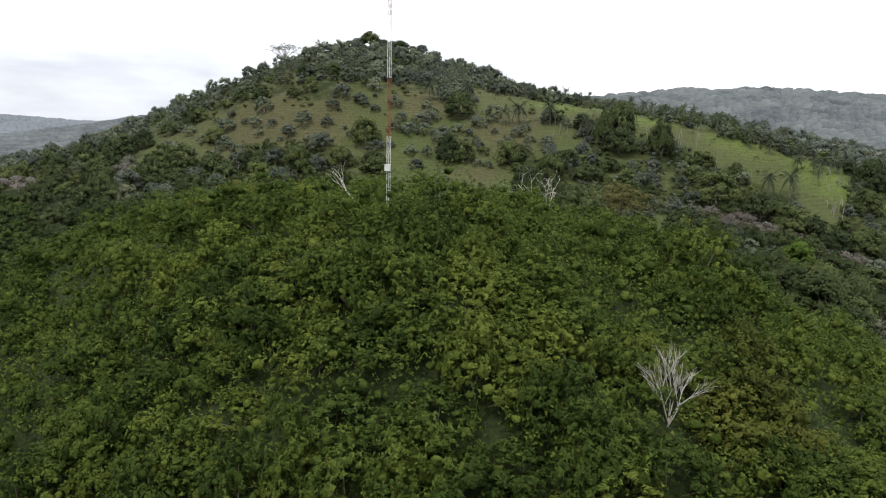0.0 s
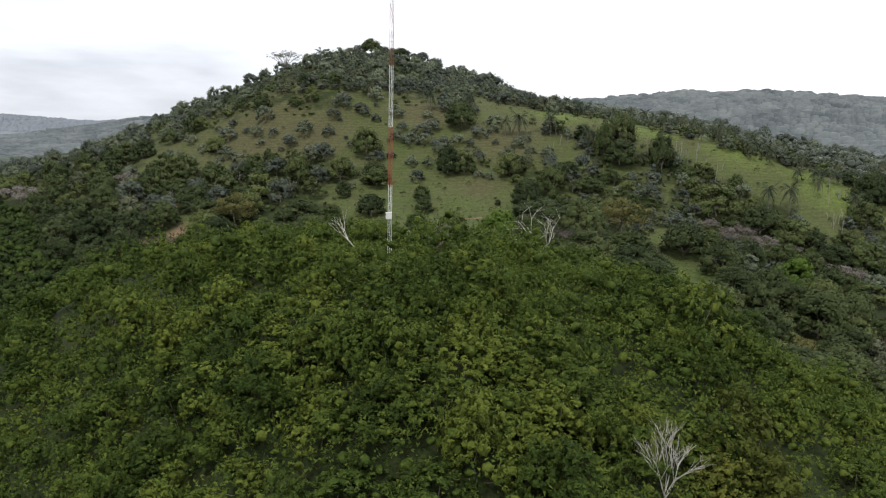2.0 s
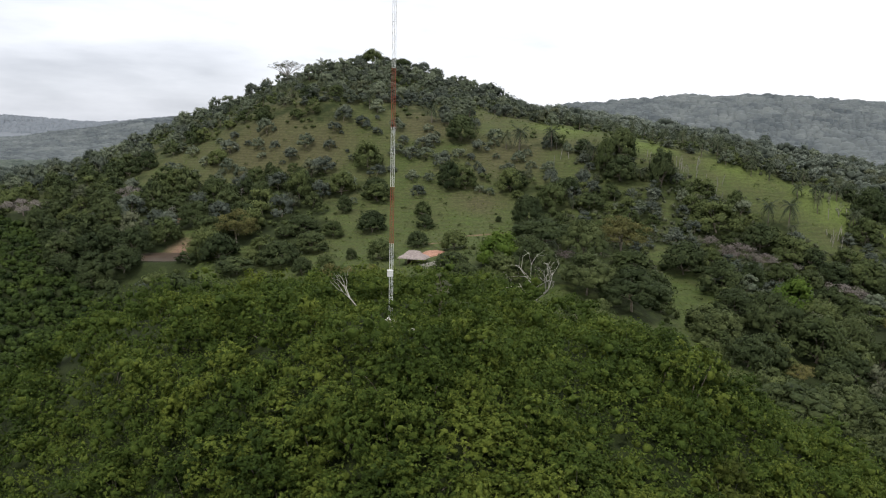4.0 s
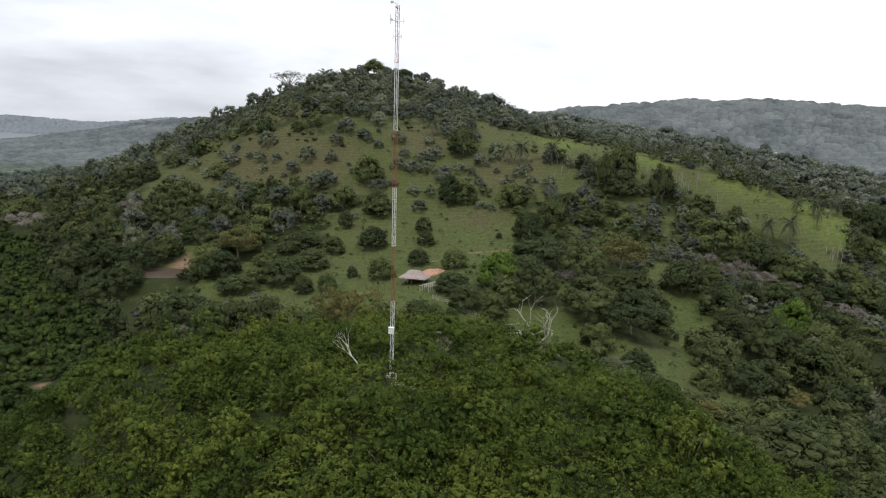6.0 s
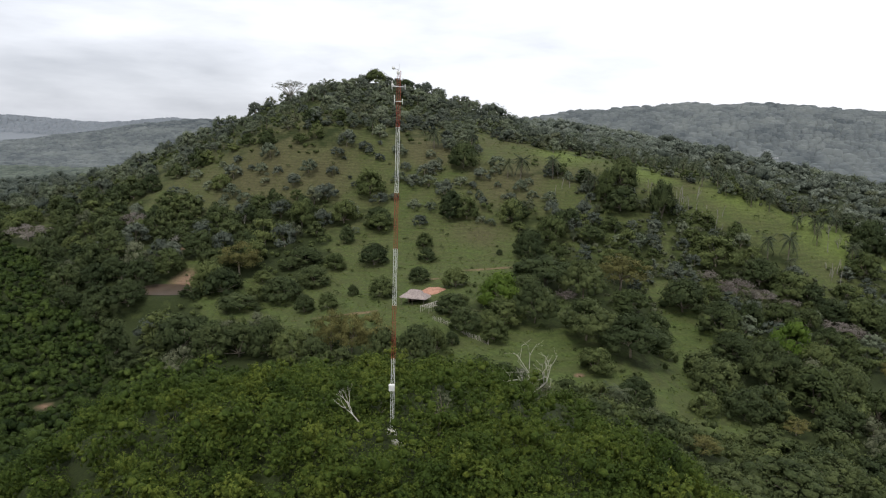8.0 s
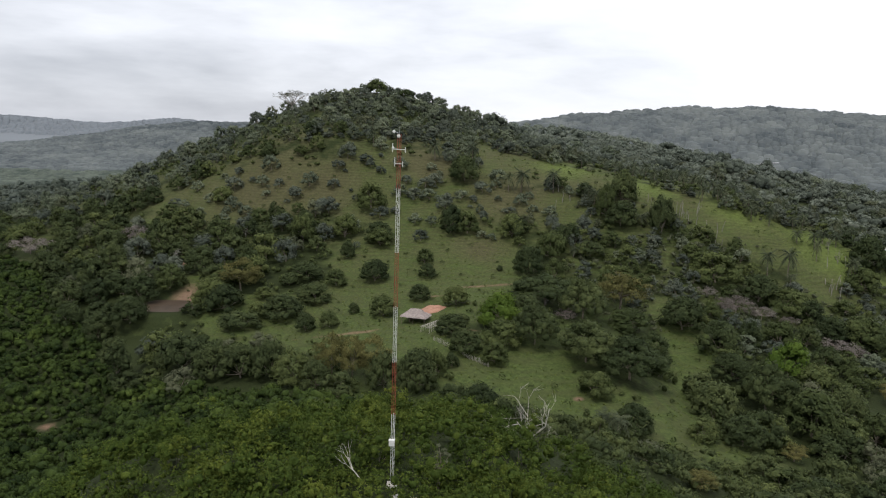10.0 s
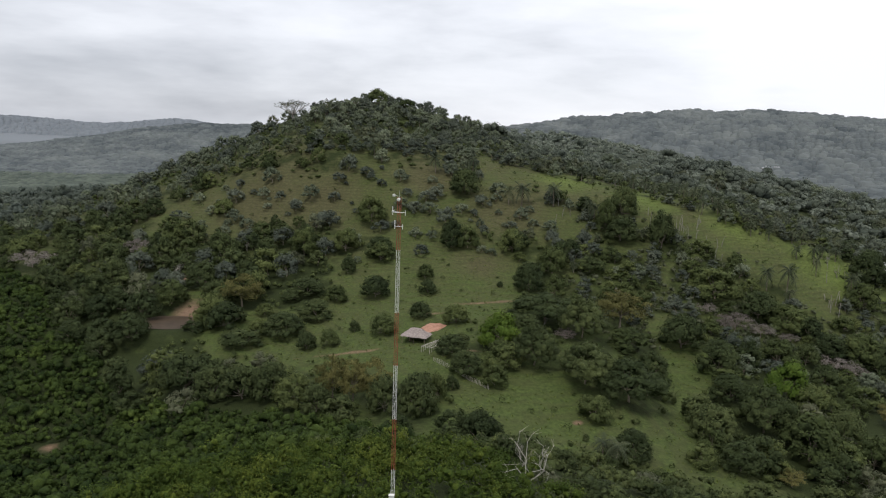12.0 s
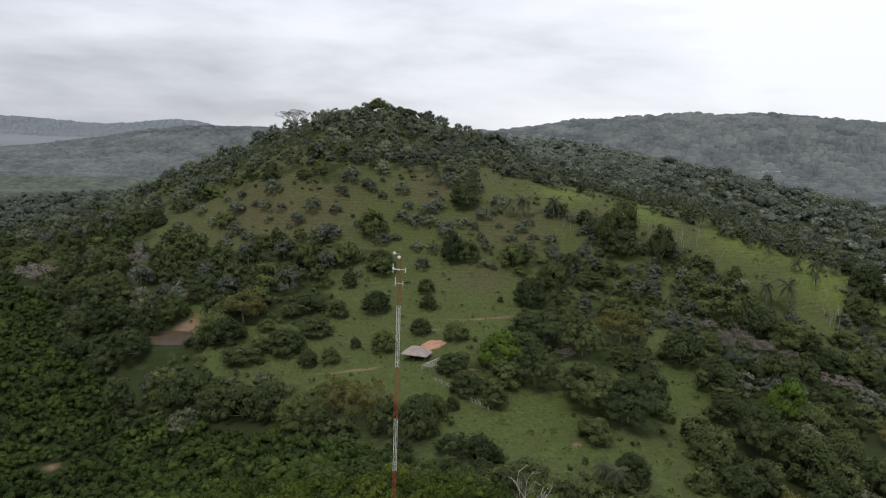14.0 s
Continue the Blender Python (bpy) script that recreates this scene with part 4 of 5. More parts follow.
stuff("scrub_thicket", [p for p in back if math.hypot(*p) < 72], SCRUB, "dense green scrub covering the rounded hill", "scrub", (1.5, 2.7), 1.7, 5, 60, 0.26, core=0.4, swell=1.0)
stuff("scrub_crest", [p for p in back if math.hypot(*p) >= 72], SCRUB, "dense green scrub over the crest of the hill", "scrub", (1.7, 2.7), 1.8, 4, 44, 0.30, core=0.4, swell=1.0)
stuff("scrub_understorey", scatter((-62, 22, 62, 80), 1.6, lambda x, y: on_mast_hill(x, y, True) and gully_gap(x, y) > 0.35 and math.hypot(x, y) < 80), SCRUB, "low leafy undergrowth between the shrubs", "undergrowth", (0.8, 1.5), 2.0, 1, 46, 0.30, core=0.35)

# ---- trees of the pasture and the main hill: (x, y, crown radius, height) ----

mango = Stand([tree("round_tree", "round", MANGO, "dense dark green round-crowned tree on the pasture", 5, 8.5, 46, 48, 0.48) for _ in range(4)], (5, 8.5), "dark round trees")
broad = Stand([tree("broadleaf_tree", "round", BROAD, "green broadleaf tree with an uneven crown on the slope", 5, 9, 46, 48, 0.50) for _ in range(4)], (5, 9), "broadleaf trees")
tall = Stand([tree("tall_tree", "tall", MANGO, "tall leafy green tree rising above the slope", 4.5, 12, 40, 40, 0.5, sides=4, limbs=5) for _ in range(3)], (4.5, 12), "tall trees")
lime = Stand([tree("bright_tree", "round", LIME, "bright green spreading tree beside the pasture", 6, 9, 46, 46, 0.5) for _ in range(2)], (6, 9), "bright green trees")
umbrella = Stand([tree("umbrella_tree", "umbrella", MANGO, "wide dark flat-topped shade tree on the pasture", 9, 12, 80, 44, 0.5) for _ in range(3)], (9, 12), "flat-topped shade trees")
feathery = Stand([tree("feathery_tree", "open", YELLOW_LEAF, "open feathery tree with thin yellowing foliage", 6, 10, 60, 72, 0.40) for _ in range(3)], (6, 10), "feathery yellowing trees")
grey_tree = Stand([tree("dry_tree", "round", GREY_LEAF, "grey-green half-dry tree on the hillside", 5, 9, 22, 30, 0.54, sides=4, limbs=5) for _ in range(3)], (5, 9), "grey half-dry trees")
palms = Stand([palm("palm_tree", "palm with arching feather fronds on the hillside", 12, 4.2, 17) for _ in range(4)], (4.2, 12), "palms on the hill", 0.02)
bare = Stand([bare_tree("dead_tree", "leafless bleached tree with spreading boughs", 4, 8, GREY_WOOD, 4, 3, (0.1, 0), trunk=0.011, seed=s) for s in (3, 4, 5)], (4, 8), "leafless trees")
twiggy = Stand([tree("dry_shrub", "open", DRY_LEAF, "withered purple-brown shrub in the dry ravine", 4, 4, 46, 44, 0.24, DRY_TWIG, "dry shrub") for _ in range(2)], (4, 4), "withered shrubs")

wood_round = Stand([tree("woodland_tree", "round", MANGO, "dark green tree in the hillside woods", 5, 8.5, 28, 34, 0.65, sides=4, limbs=4) for _ in range(4)], (5, 8.5), "dark woodland trees")
wood_broad = Stand([tree("woodland_tree", "round", BROAD, "leafy green tree among others in the woods", 5, 9, 28, 34, 0.65, sides=4, limbs=4) for _ in range(4)], (5, 9), "leafy woodland trees")
slim = Stand([tree("slender_tree", "tall", HILL_DARK, "slender grey-green tree on the palm slope", 3.5, 9, 20, 30, 0.5, sides=4, limbs=4) for _ in range(3)], (3.5, 9), "slender slope trees")
hill_broad = Stand([tree("hillside_tree", "round", HILL_LEAF, "haze-pale green tree on the upper hillside", 5, 9, 22, 23, 0.70, sides=4, limbs=3) for _ in range(4)], (5, 9), "light hillside trees")
hill_round = Stand([tree("slope_tree", "round", HILL_DARK, "haze-greyed dark green round tree on the upper hillside", 5, 8.5, 22, 23, 0.70, sides=4, limbs=3) for _ in range(4)], (5, 8.5), "dark hillside trees")

for n, (x, y, r, h) in enumerate(MEADOW + MEADOW_LOW):
    (mango if n % 3 else broad).put(x, y, r, h)
for n, (x, y, r, h) in enumerate(VALLEY + GLEN):
    (broad if n % 3 == 1 else mango).put(x, y, r, h)
for n, (x, y, r, h) in enumerate(HILL):
    (mango if r > 5.5 and n % 3 else broad if r > 5.5 else hill_round if n % 2 else hill_broad).put(x, y, r, h)
for n, (x, y, r, h) in enumerate(SUMMIT):
    (mango if n < 2 else hill_broad).put(x, y, r, h * (0.86 if n < 2 else 1.0))
for x, y, r, h in UMBRELLA:
    umbrella.put(x, y, r, h)
for n, (x, y, r, h) in enumerate(BRIGHT):
    (lime, broad, lime, broad, mango)[n].put(x, y, r, h)
old_tree = dome_tree(12.0, 13.5)
old_tree.matrix_basis = pose(-104, 474, gz(-104, 474) - 0.6)
for x, y, r, h in TALL:
    tall.put(x, y, r, h)
for x, y, r, h in FEATHERY:
    feathery.put(x, y, r, h)
for x, y, r, h in PALM:
    palms.put(x, y, r, h * 0.88)
for x, y, r, h in BARE:
    bare.put(x, y, r, h)
for x, y, r, h in WITHERED:
    twiggy.put(x, y, r * 0.95, min(h * 0.8, 9.0))

# ---- woods between the openings of the pasture ----
LISTED = WITHERED + TALL + BRIGHT + MEADOW + MEADOW_LOW + VALLEY + GLEN + UMBRELLA + FEATHERY + HILL + SUMMIT


def clear_of(x, y, rows, gap):
    return all(math.hypot(x - a, y - b) > gap + 0.75 * r for a, b, r, _ in rows)


def on_grass(x, y):
    return any(inside(poly, x, y) for poly in OPENINGS) or math.hypot(x - POND[0], y - POND[1]) < (15 if y > POND[1] - 4 else 9) or math.hypot(x + 7, y - 231) < 13


def wooded(x, y):
    if on_grass(x, y) or inside(LOW_LEFT, x, y) or on_mast_hill(x, y) or not clear_of(x, y, LISTED, 1.2):
        return False
    return abs(x) < 0.66 * y + 12 and math.hypot(x + 104, y - 468) > 12


def closed(x, y):
    return x < -50 and y < 335 or x < -120 or x > 70 and y < 250 or y < 150


def stocked(x, y):
    """Share of the ground under trees, off the openings: closed woods in places, clumps on rough grass elsewhere."""
    clump = noise.noise(Vector((x * 0.035, y * 0.035, 7.7)))
    if y > 385 or closed(x, y):
        return 0.92 + 0.4 * clump
    return 0.52 + 1.0 * clump


def screens(x, y, h):
    """Whether a tree of height h here would stand in the view of the open grass behind it."""
    far = math.hypot(x, y)
    return any(inside(poly, x * (1 + d * h / far) + w, y * (1 + d * h / far)) for d in (0.4, 0.9, 1.4) for w in (-3, 3) for poly in OPENINGS if poly in (GRASS_MIDDLE, GRASS_LOWER) or d < 0.5 and poly in (GRASS_CREST, GRASS_LEFT))


fill = scatter((-260, 108, 235, 505), 9.8, lambda x, y: wooded(x, y) and rng.random() < stocked(x, y)) + scatter((20, 70, 120, 108), 7.5, lambda x, y: wooded(x, y) and y > np.interp(x, SCRUB_EDGE[0], SCRUB_EDGE[1]) + 3)
for x, y, r, h in ((46, 107, 7.5, 8.0), (59, 113, 8.0, 8.5), (71, 120, 7.0, 8.0)):
    umbrella.put(x, y, r, h)
scrub_rows = []
for n, (x, y) in enumerate(fill):
    tone = noise.noise(Vector((x * 0.02, y * 0.02, 1.7)))
    s = rng.uniform(0.6, 1.15) * (0.7 if y < 165 and x < 70 or x > 95 and 235 < y < 290 else 1.08 if closed(x, y) else 0.9)
    pick = rng.random()
    if y > 395:
        kind = hill_broad if pick < 0.46 else grey_tree if pick < 0.53 else palms if pick < 0.72 and y < 440 else hill_round
        s *= 0.9
    elif x < -55 and y > 215:
        kind = wood_round if pick < 0.48 + 0.3 * tone else wood_broad if pick < 0.72 else hill_round if pick < 0.93 else grey_tree
        s *= 1.12
    elif x > 60 and y > 270:
        s *= 0.9
        kind = grey_tree if pick < 0.12 else tall if pick < 0.36 else hill_broad if pick < 0.65 else hill_round if pick < 0.85 else palms
    elif y > 300:
        kind = hill_round if pick < 0.4 + 0.3 * tone else hill_broad if pick < 0.8 else grey_tree
    elif x > 72 and y > 225:
        kind = hill_broad if pick < 0.30 else wood_broad if pick < 0.58 else hill_round if pick < 0.74 else grey_tree if pick < 0.90 else wood_round
    else:
        kind = wood_round if pick < 0.36 + 0.3 * tone else wood_broad if pick < 0.72 else umbrella if pick < 0.78 else grey_tree if pick < 0.84 else feathery if pick < 0.88 else wood_broad
    tall_here = (9.6 if y > 260 else 8.4) * s
    if rng.random() < 0.16 or y > 152 and screens(x, y, tall_here):
        scrub_rows.append((x, y))
        continue
    kind.put(x, y, (3.4 if kind is palms else 7.5 if kind is umbrella else 5.2) * s, (9.5 if kind is palms else 9.6 if y > 260 else 8.4) * s * rng.uniform(0.8, 1.2))
stuff("hillside_scrub", scrub_rows + scatter((-260, 108, 235, 470), 5.8, lambda x, y: wooded(x, y) and noise.noise(Vector((x * 0.05, y * 0.05, 6.0))) > (0.0 if y > 150 else -0.4)), BROAD,
      "low green and olive scrub between the trees", "scrub", (1.2, 2.8), 1.2, 2, 20, 0.55, core=0.7)
stuff("dry_brush", scatter((52, 232, 205, 345), 4.6, lambda x, y: not any(inside(poly, x, y) for poly in OPENINGS) and noise.noise(Vector((x * 0.06, y * 0.06, 3.3))) > -0.1), GREY_LEAF,
      "dry grey-green brush covering the slope below the crest", "brush", (1.1, 2.8), 1.3, 2, 20, 0.55, core=0.6)
for x, y in scatter((50, 235, 200, 342), 7.6, lambda x, y: not any(inside(poly, x, y) for poly in OPENINGS) and clear_of(x, y, LISTED, 1.0) and not screens(x, y, 6.5) and rng.random() < 0.75):
    s = rng.uniform(0.55, 1.05)
    (wood_broad if rng.random() < 0.4 else hill_round if rng.random() < 0.3 else palms if rng.random() < 0.25 else slim).put(x, y, 4.4 * s, 8.0 * s)
tuft_at = np.array([(x, y, gz(x, y) + 0.12) for x, y in scatter((-140, 150, 200, 400), 2.6, lambda x, y: any(inside(poly, x, y) for poly in OPENINGS) and noise.noise(Vector((x * 0.12, y * 0.12, 8.0))) > -0.25)])
tuft_at = np.repeat(tuft_at, 4, 0) + rng.normal(size=(len(tuft_at) * 4, 3)) * np.array([0.35, 0.35, 0.06])
v, f, nrm = leaves(tuft_at, unit(len(tuft_at)) * np.array([0.6, 0.6, 1.0]), 0.6, 0.5, 0.4)
tagged(obj("grass_tufts", mesh_from("grass_tufts", v, f, True), GRASS_BLADE), "coarse grass tufts over the grazed pasture", "grass", kind="stuff")
stuff("pasture_bushes", scatter((-140, 150, 200, 400), 9.0, lambda x, y: any(inside(poly, x, y) for poly in OPENINGS) and rng.random() < 0.5), BROAD,
      "small low bushes dotted over the grass", "bush", (0.4, 1.3), 1.2, 1, 40, 0.5)
for x, y in scatter((60, 300, 190, 372), 11.0, lambda x, y: clear_of(x, y, LISTED, 0.5) and y > 420 - 0.75 * x + 12 * noise.noise(Vector((x * 0.05, y * 0.05, 2))) and y < 470 - 0.75 * x):
    palms.put(x, y, rng.uniform(2.4, 3.8), rng.uniform(7, 11))
for x, y in scatter((-140, 300, 60, 400), 9.5, lambda x, y: (inside(GRASS_UPPER_LEFT, x, y) or inside(GRASS_BROWN, x, y) or inside(GRASS_MIDDLE, x, y)) and y > 300 and clear_of(x, y, LISTED, 3.0) and rng.random() < 0.7):
    s = rng.uniform(0.35, 1.2)
    (hill_broad if rng.random() < 0.6 else hill_round).put(x, y, 4.2 * s, 6.5 * s)
def palm_pole(height, lean):
    root = new("bare_palm_trunk")
    path = [(Vector((lean * t * t * height, 0.03 * height * t, height * t - 0.3)), 0.13 - 0.04 * t) for t in np.linspace(0, 1, 6)]
    v, f = tubes([path], 6)
    obj("trunk", mesh_from("trunk", v, f, True), GREY_WOOD, root)
    stubs = [limb(path[-1][0], path[-1][0] + Vector((math.cos(a) * 0.7, math.sin(a) * 0.7, rng.uniform(-0.5, 0.4))), 0.07, 0.02, 0.1, 3) for a in np.arange(0, 6.2, 1.25)]
    v, f = tubes(stubs, 4)
    obj("frond_stubs", mesh_from("frond_stubs", v, f, True), DRY_TWIG, root)
    return tagged(root, "bare grey palm trunk on the dry slope", "palm trunk")


poles = Stand([palm_pole(7.0, q) for q in (0.03, -0.08, 0.14)], (1.0, 7.0), "bare palm trunks")
for cx, cy, wide, count in POLE_SPOTS:
    for _ in range(count):
        poles.put(cx + rng.normal() * wide, cy + rng.normal() * wide * 0.7, rng.uniform(0.9, 1.2), rng.uniform(2.5, 7.0))
for x, y in scatter((70, 345, 300, 480), 13.0, lambda x, y: not any(inside(poly, x, y) for poly in OPENINGS) and y > 425 - 0.55 * x and rng.random() < 0.8):
    pick = rng.random()
    (palms if pick < 0.4 else grey_tree if pick < 0.6 else slim).put(x, y, rng.uniform(2.6, 4.2), rng.uniform(7, 11))
for x, y in scatter((95, 300, 420, 560), 15.5, lambda x, y: y > 480 - 0.55 * max(0, x - 90) and abs(x) < 0.68 * y + 12 and not inside(GRASS_CREST, x, y) and rng.random() < 0.6):
    pick, s = rng.random(), rng.uniform(0.8, 1.5)
    (hill_round if pick < 0.4 else hill_broad if pick < 0.7 else palms if pick < 0.85 else grey_tree).put(x, y, (3.6 if 0.7 <= pick < 0.85 else 5.2) * s, 9.0 * s)
summit_wood = Stand([tree("summit_tree", "round", leaf, "haze-greyed green tree in the woods round the summit", 5, 8.5, 22, 23, 0.70, sides=4, limbs=3) for leaf in (HILL_LEAF, HILL_LEAF, HILL_DARK, HILL_DARK)], (5, 8.5), "summit woods")
for x, y in scatter((-75, 385, 80, 480), 7.9, lambda x, y: not any(inside(poly, x, y) for poly in OPENINGS) and clear_of(x, y, SUMMIT, -2.0) and math.hypot(x + 104, y - 468) > 12):
    pick, s = rng.random(), rng.uniform(0.55, 0.95)
    (summit_wood if pick < 0.75 else palms if pick < 0.9 else slim).put(x, y, (3.4 if 0.75 <= pick < 0.9 else 4.6) * s, 6.6 * s)
for stand in (poles, summit_wood, scrub_a, scrub_b, mound, slim, hill_broad, hill_round, wood_round, wood_broad, mango, broad, tall, lime, umbrella, feathery, grey_tree, palms, bare, twiggy):
    stand.clear()

stuff("valley_thicket", scatter((-330, 100, 5, 335), 3.1, lambda x, y: inside(LOW_LEFT, x, y) and math.hypot((x + 113) * 0.6, y - 191) > 3.4), VALLEY_SCRUB,
      "low green thicket filling the valley side", "thicket", (1.6, 2.9), 1.2, 2, 16, 0.6, core=0.78)
stuff("valley_bushes", scatter((-330, 100, 5, 335), 8.5, lambda x, y: inside(LOW_LEFT, x, y) and math.hypot((x + 113) * 0.6, y - 191) > 6 and rng.random() < 0.7), VALLEY_SCRUB,
      "taller bushes standing out of the valley thicket", "bushes", (2.2, 4.2), 1.25, 6, 30, 0.5, core=0.7)
stuff("right_thicket", scatter((20, 55, 130, 165), 4.4, lambda x, y: not on_mast_hill(x, y) and x < 0.72 * y + 14 and y < 165 - 0.25 * abs(x - 60) and not on_grass(x, y)), MANGO,
      "green scrub on the flank of the hill", "thicket", (1.6, 3.0), 1.2, 3, 26, 0.5, core=0.5)


def behind(x, y):
    return noise.noise(Vector((x * 0.008, y * 0.008, 4.2))) > -0.22


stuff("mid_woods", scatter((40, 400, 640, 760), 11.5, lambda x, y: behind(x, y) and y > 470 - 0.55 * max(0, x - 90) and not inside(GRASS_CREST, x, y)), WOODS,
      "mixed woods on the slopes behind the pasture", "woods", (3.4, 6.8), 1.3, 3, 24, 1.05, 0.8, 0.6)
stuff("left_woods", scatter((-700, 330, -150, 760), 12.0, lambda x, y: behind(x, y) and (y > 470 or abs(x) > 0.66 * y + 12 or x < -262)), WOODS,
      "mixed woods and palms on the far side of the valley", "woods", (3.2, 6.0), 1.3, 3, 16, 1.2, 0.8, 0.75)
stuff("mid_groves", scatter((40, 400, 560, 640), 24.0, lambda x, y: y > 480 - 0.55 * max(0, x - 90) and not inside(GRASS_CREST, x, y) and rng.random() < 0.6), HILL_DARK,
      "dark round-crowned trees standing out of the woods", "trees", (5.0, 8.0), 1.4, 8, 28, 1.0, core=0.75)
stuff("left_groves", scatter((-560, 330, -150, 640), 26.0, lambda x, y: (y > 470 or abs(x) > 0.66 * y + 12 or x < -262) and rng.random() < 0.5), HILL_DARK,
      "dark tree groups across the valley", "trees", (4.5, 7.5), 1.3, 8, 28, 1.0, core=0.75)
def canopy(name, places, material, label, size, flat, sides=5):
    """Closed woods far off: uneven overlapping rounded crowns, one mesh."""
    vs, fs, ns = [], [], []
    ring = [(i, (i + 1) % sides) for i in range(sides)]
    fan = np.array([(0, 1 + i, 1 + k) for i, k in ring] + [(1 + i, 1 + sides + i, 1 + sides + k) for i, k in ring] + [(1 + i, 1 + sides + k, 1 + k) for i, k in ring])
    for x, y in places:
        r = rng.uniform(*size) * max(0.5, 1.0 + 0.5 * noise.noise(Vector((x * 0.01, y * 0.01, 5.0))))
        a = rng.uniform(0, 6.3) + np.arange(sides) * 2 * math.pi / sides
        q = r * rng.uniform(0.75, 1.25, sides)
        side = np.stack([np.cos(a), np.sin(a)], 1)
        crown = np.concatenate([side * q[:, None] * 0.66, (r * flat * rng.uniform(0.55, 0.85, sides))[:, None]], 1)
        rim = np.concatenate([side * q[:, None], (r * flat * rng.uniform(-1.5, -0.7, sides))[:, None]], 1)
        top = np.array([[0, 0, r * flat * rng.uniform(0.85, 1.1)]])
        vs.append(np.concatenate([top, crown, rim]) + np.array([x, y, gz(x, y) + 0.35 * r * flat]))
        soft = np.concatenate([[[0, 0, 1.0]], np.concatenate([side * 0.45, np.full((sides, 1), 0.9)], 1), np.concatenate([side * 0.9, np.full((sides, 1), 0.55)], 1)])
        ns.append(soft / np.linalg.norm(soft, axis=1)[:, None])
        fs.append(fan + (len(vs) - 1) * (2 * sides + 1))
    return tagged(obj(name, mesh_from(name, np.concatenate(vs), np.concatenate(fs), True, np.concatenate(ns)), material), label, "woods", kind="stuff")


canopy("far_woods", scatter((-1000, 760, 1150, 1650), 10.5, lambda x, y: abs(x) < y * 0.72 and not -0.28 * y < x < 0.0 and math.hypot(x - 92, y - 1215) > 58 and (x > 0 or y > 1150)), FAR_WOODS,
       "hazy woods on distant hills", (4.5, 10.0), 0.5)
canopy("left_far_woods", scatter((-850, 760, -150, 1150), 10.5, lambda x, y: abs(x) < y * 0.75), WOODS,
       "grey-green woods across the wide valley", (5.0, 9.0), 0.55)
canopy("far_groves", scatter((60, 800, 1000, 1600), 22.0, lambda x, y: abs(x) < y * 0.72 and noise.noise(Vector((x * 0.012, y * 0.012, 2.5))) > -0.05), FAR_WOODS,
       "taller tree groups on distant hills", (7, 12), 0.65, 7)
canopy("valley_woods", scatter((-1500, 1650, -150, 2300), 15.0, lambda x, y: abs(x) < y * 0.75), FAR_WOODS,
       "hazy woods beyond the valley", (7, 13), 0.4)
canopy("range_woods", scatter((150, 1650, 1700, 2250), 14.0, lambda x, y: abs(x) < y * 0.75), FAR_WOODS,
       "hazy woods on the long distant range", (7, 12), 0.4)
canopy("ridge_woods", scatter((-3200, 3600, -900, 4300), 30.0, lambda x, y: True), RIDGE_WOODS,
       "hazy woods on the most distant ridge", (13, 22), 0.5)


# ---- the mast ----
def lattice(z0, z1, face, material, parent, bay=1.15, leg=0.026):
    """One painted section: three legs, rungs and zigzag bracing, joined flanges at both ends."""
    corners = [Vector((face / math.sqrt(3) * math.cos(a), face / math.sqrt(3) * math.sin(a), 0)) for a in (radians(90), radians(210), radians(330))]
    up = Vector((0, 0, 1))
    paths = [[(c + up * z0, leg), (c + up * z1, leg)] for c in corners]
    n = max(1, round((z1 - z0) / bay))
    step = (z1 - z0) / n
    for k in range(n):
        for i in range(3):
            a, b = corners[i], corners[(i + 1) % 3]
            lo, hi = z0 + k * step, z0 + (k + 1) * step
            if k % 2 == 0:
                paths.append([(a + up * lo, 0.010), (b + up * lo, 0.010)])
            paths.append([((a if k % 2 else b) + up * lo, 0.009), ((b if k % 2 else a) + up * hi, 0.009)])
    for z in (z0 + 0.03, z1 - 0.03, (z0 + z1) / 2):
        for c in corners:
            paths.append([(c + up * (z - 0.04), leg * 1.7), (c + up * (z + 0.04), leg * 1.7)])
    v, f = tubes(paths, 6)
    return obj("mast_section", mesh_from("mast_section", v, f), material, parent)


def ball(bm, at, r, sx=1, sy=1, sz=1, seg=10):
    bmesh.ops.create_uvsphere(bm, u_segments=seg, v_segments=seg // 2 + 1, radius=r, matrix=Matrix.Translation(at) @ Matrix.Diagonal((sx, sy, sz, 1)))


def bar(a, b, r=0.03, sides=6):
    v, f = tubes([[(Vector(a), r), (Vector(b), r)]], sides)
    bm = bmesh.new()
    vs = [bm.verts.new(p) for p in v]
    for q in f:
        bm.faces.new([vs[i] for i in q])
    bm.faces.new(vs[:sides][::-1])
    bm.faces.new(vs[sides:])
    return bm


def box(sx, sy, sz, at, bevel=0.02):
    bm = bmesh.new()
    bmesh.ops.create_cube(bm, size=1, matrix=Matrix.Translation(at) @ Matrix.Diagonal((sx, sy, sz, 1)))
    if bevel:
        bmesh.ops.bevel(bm, geom=bm.edges[:], offset=bevel, segments=1, affect="EDGES")
    return bm


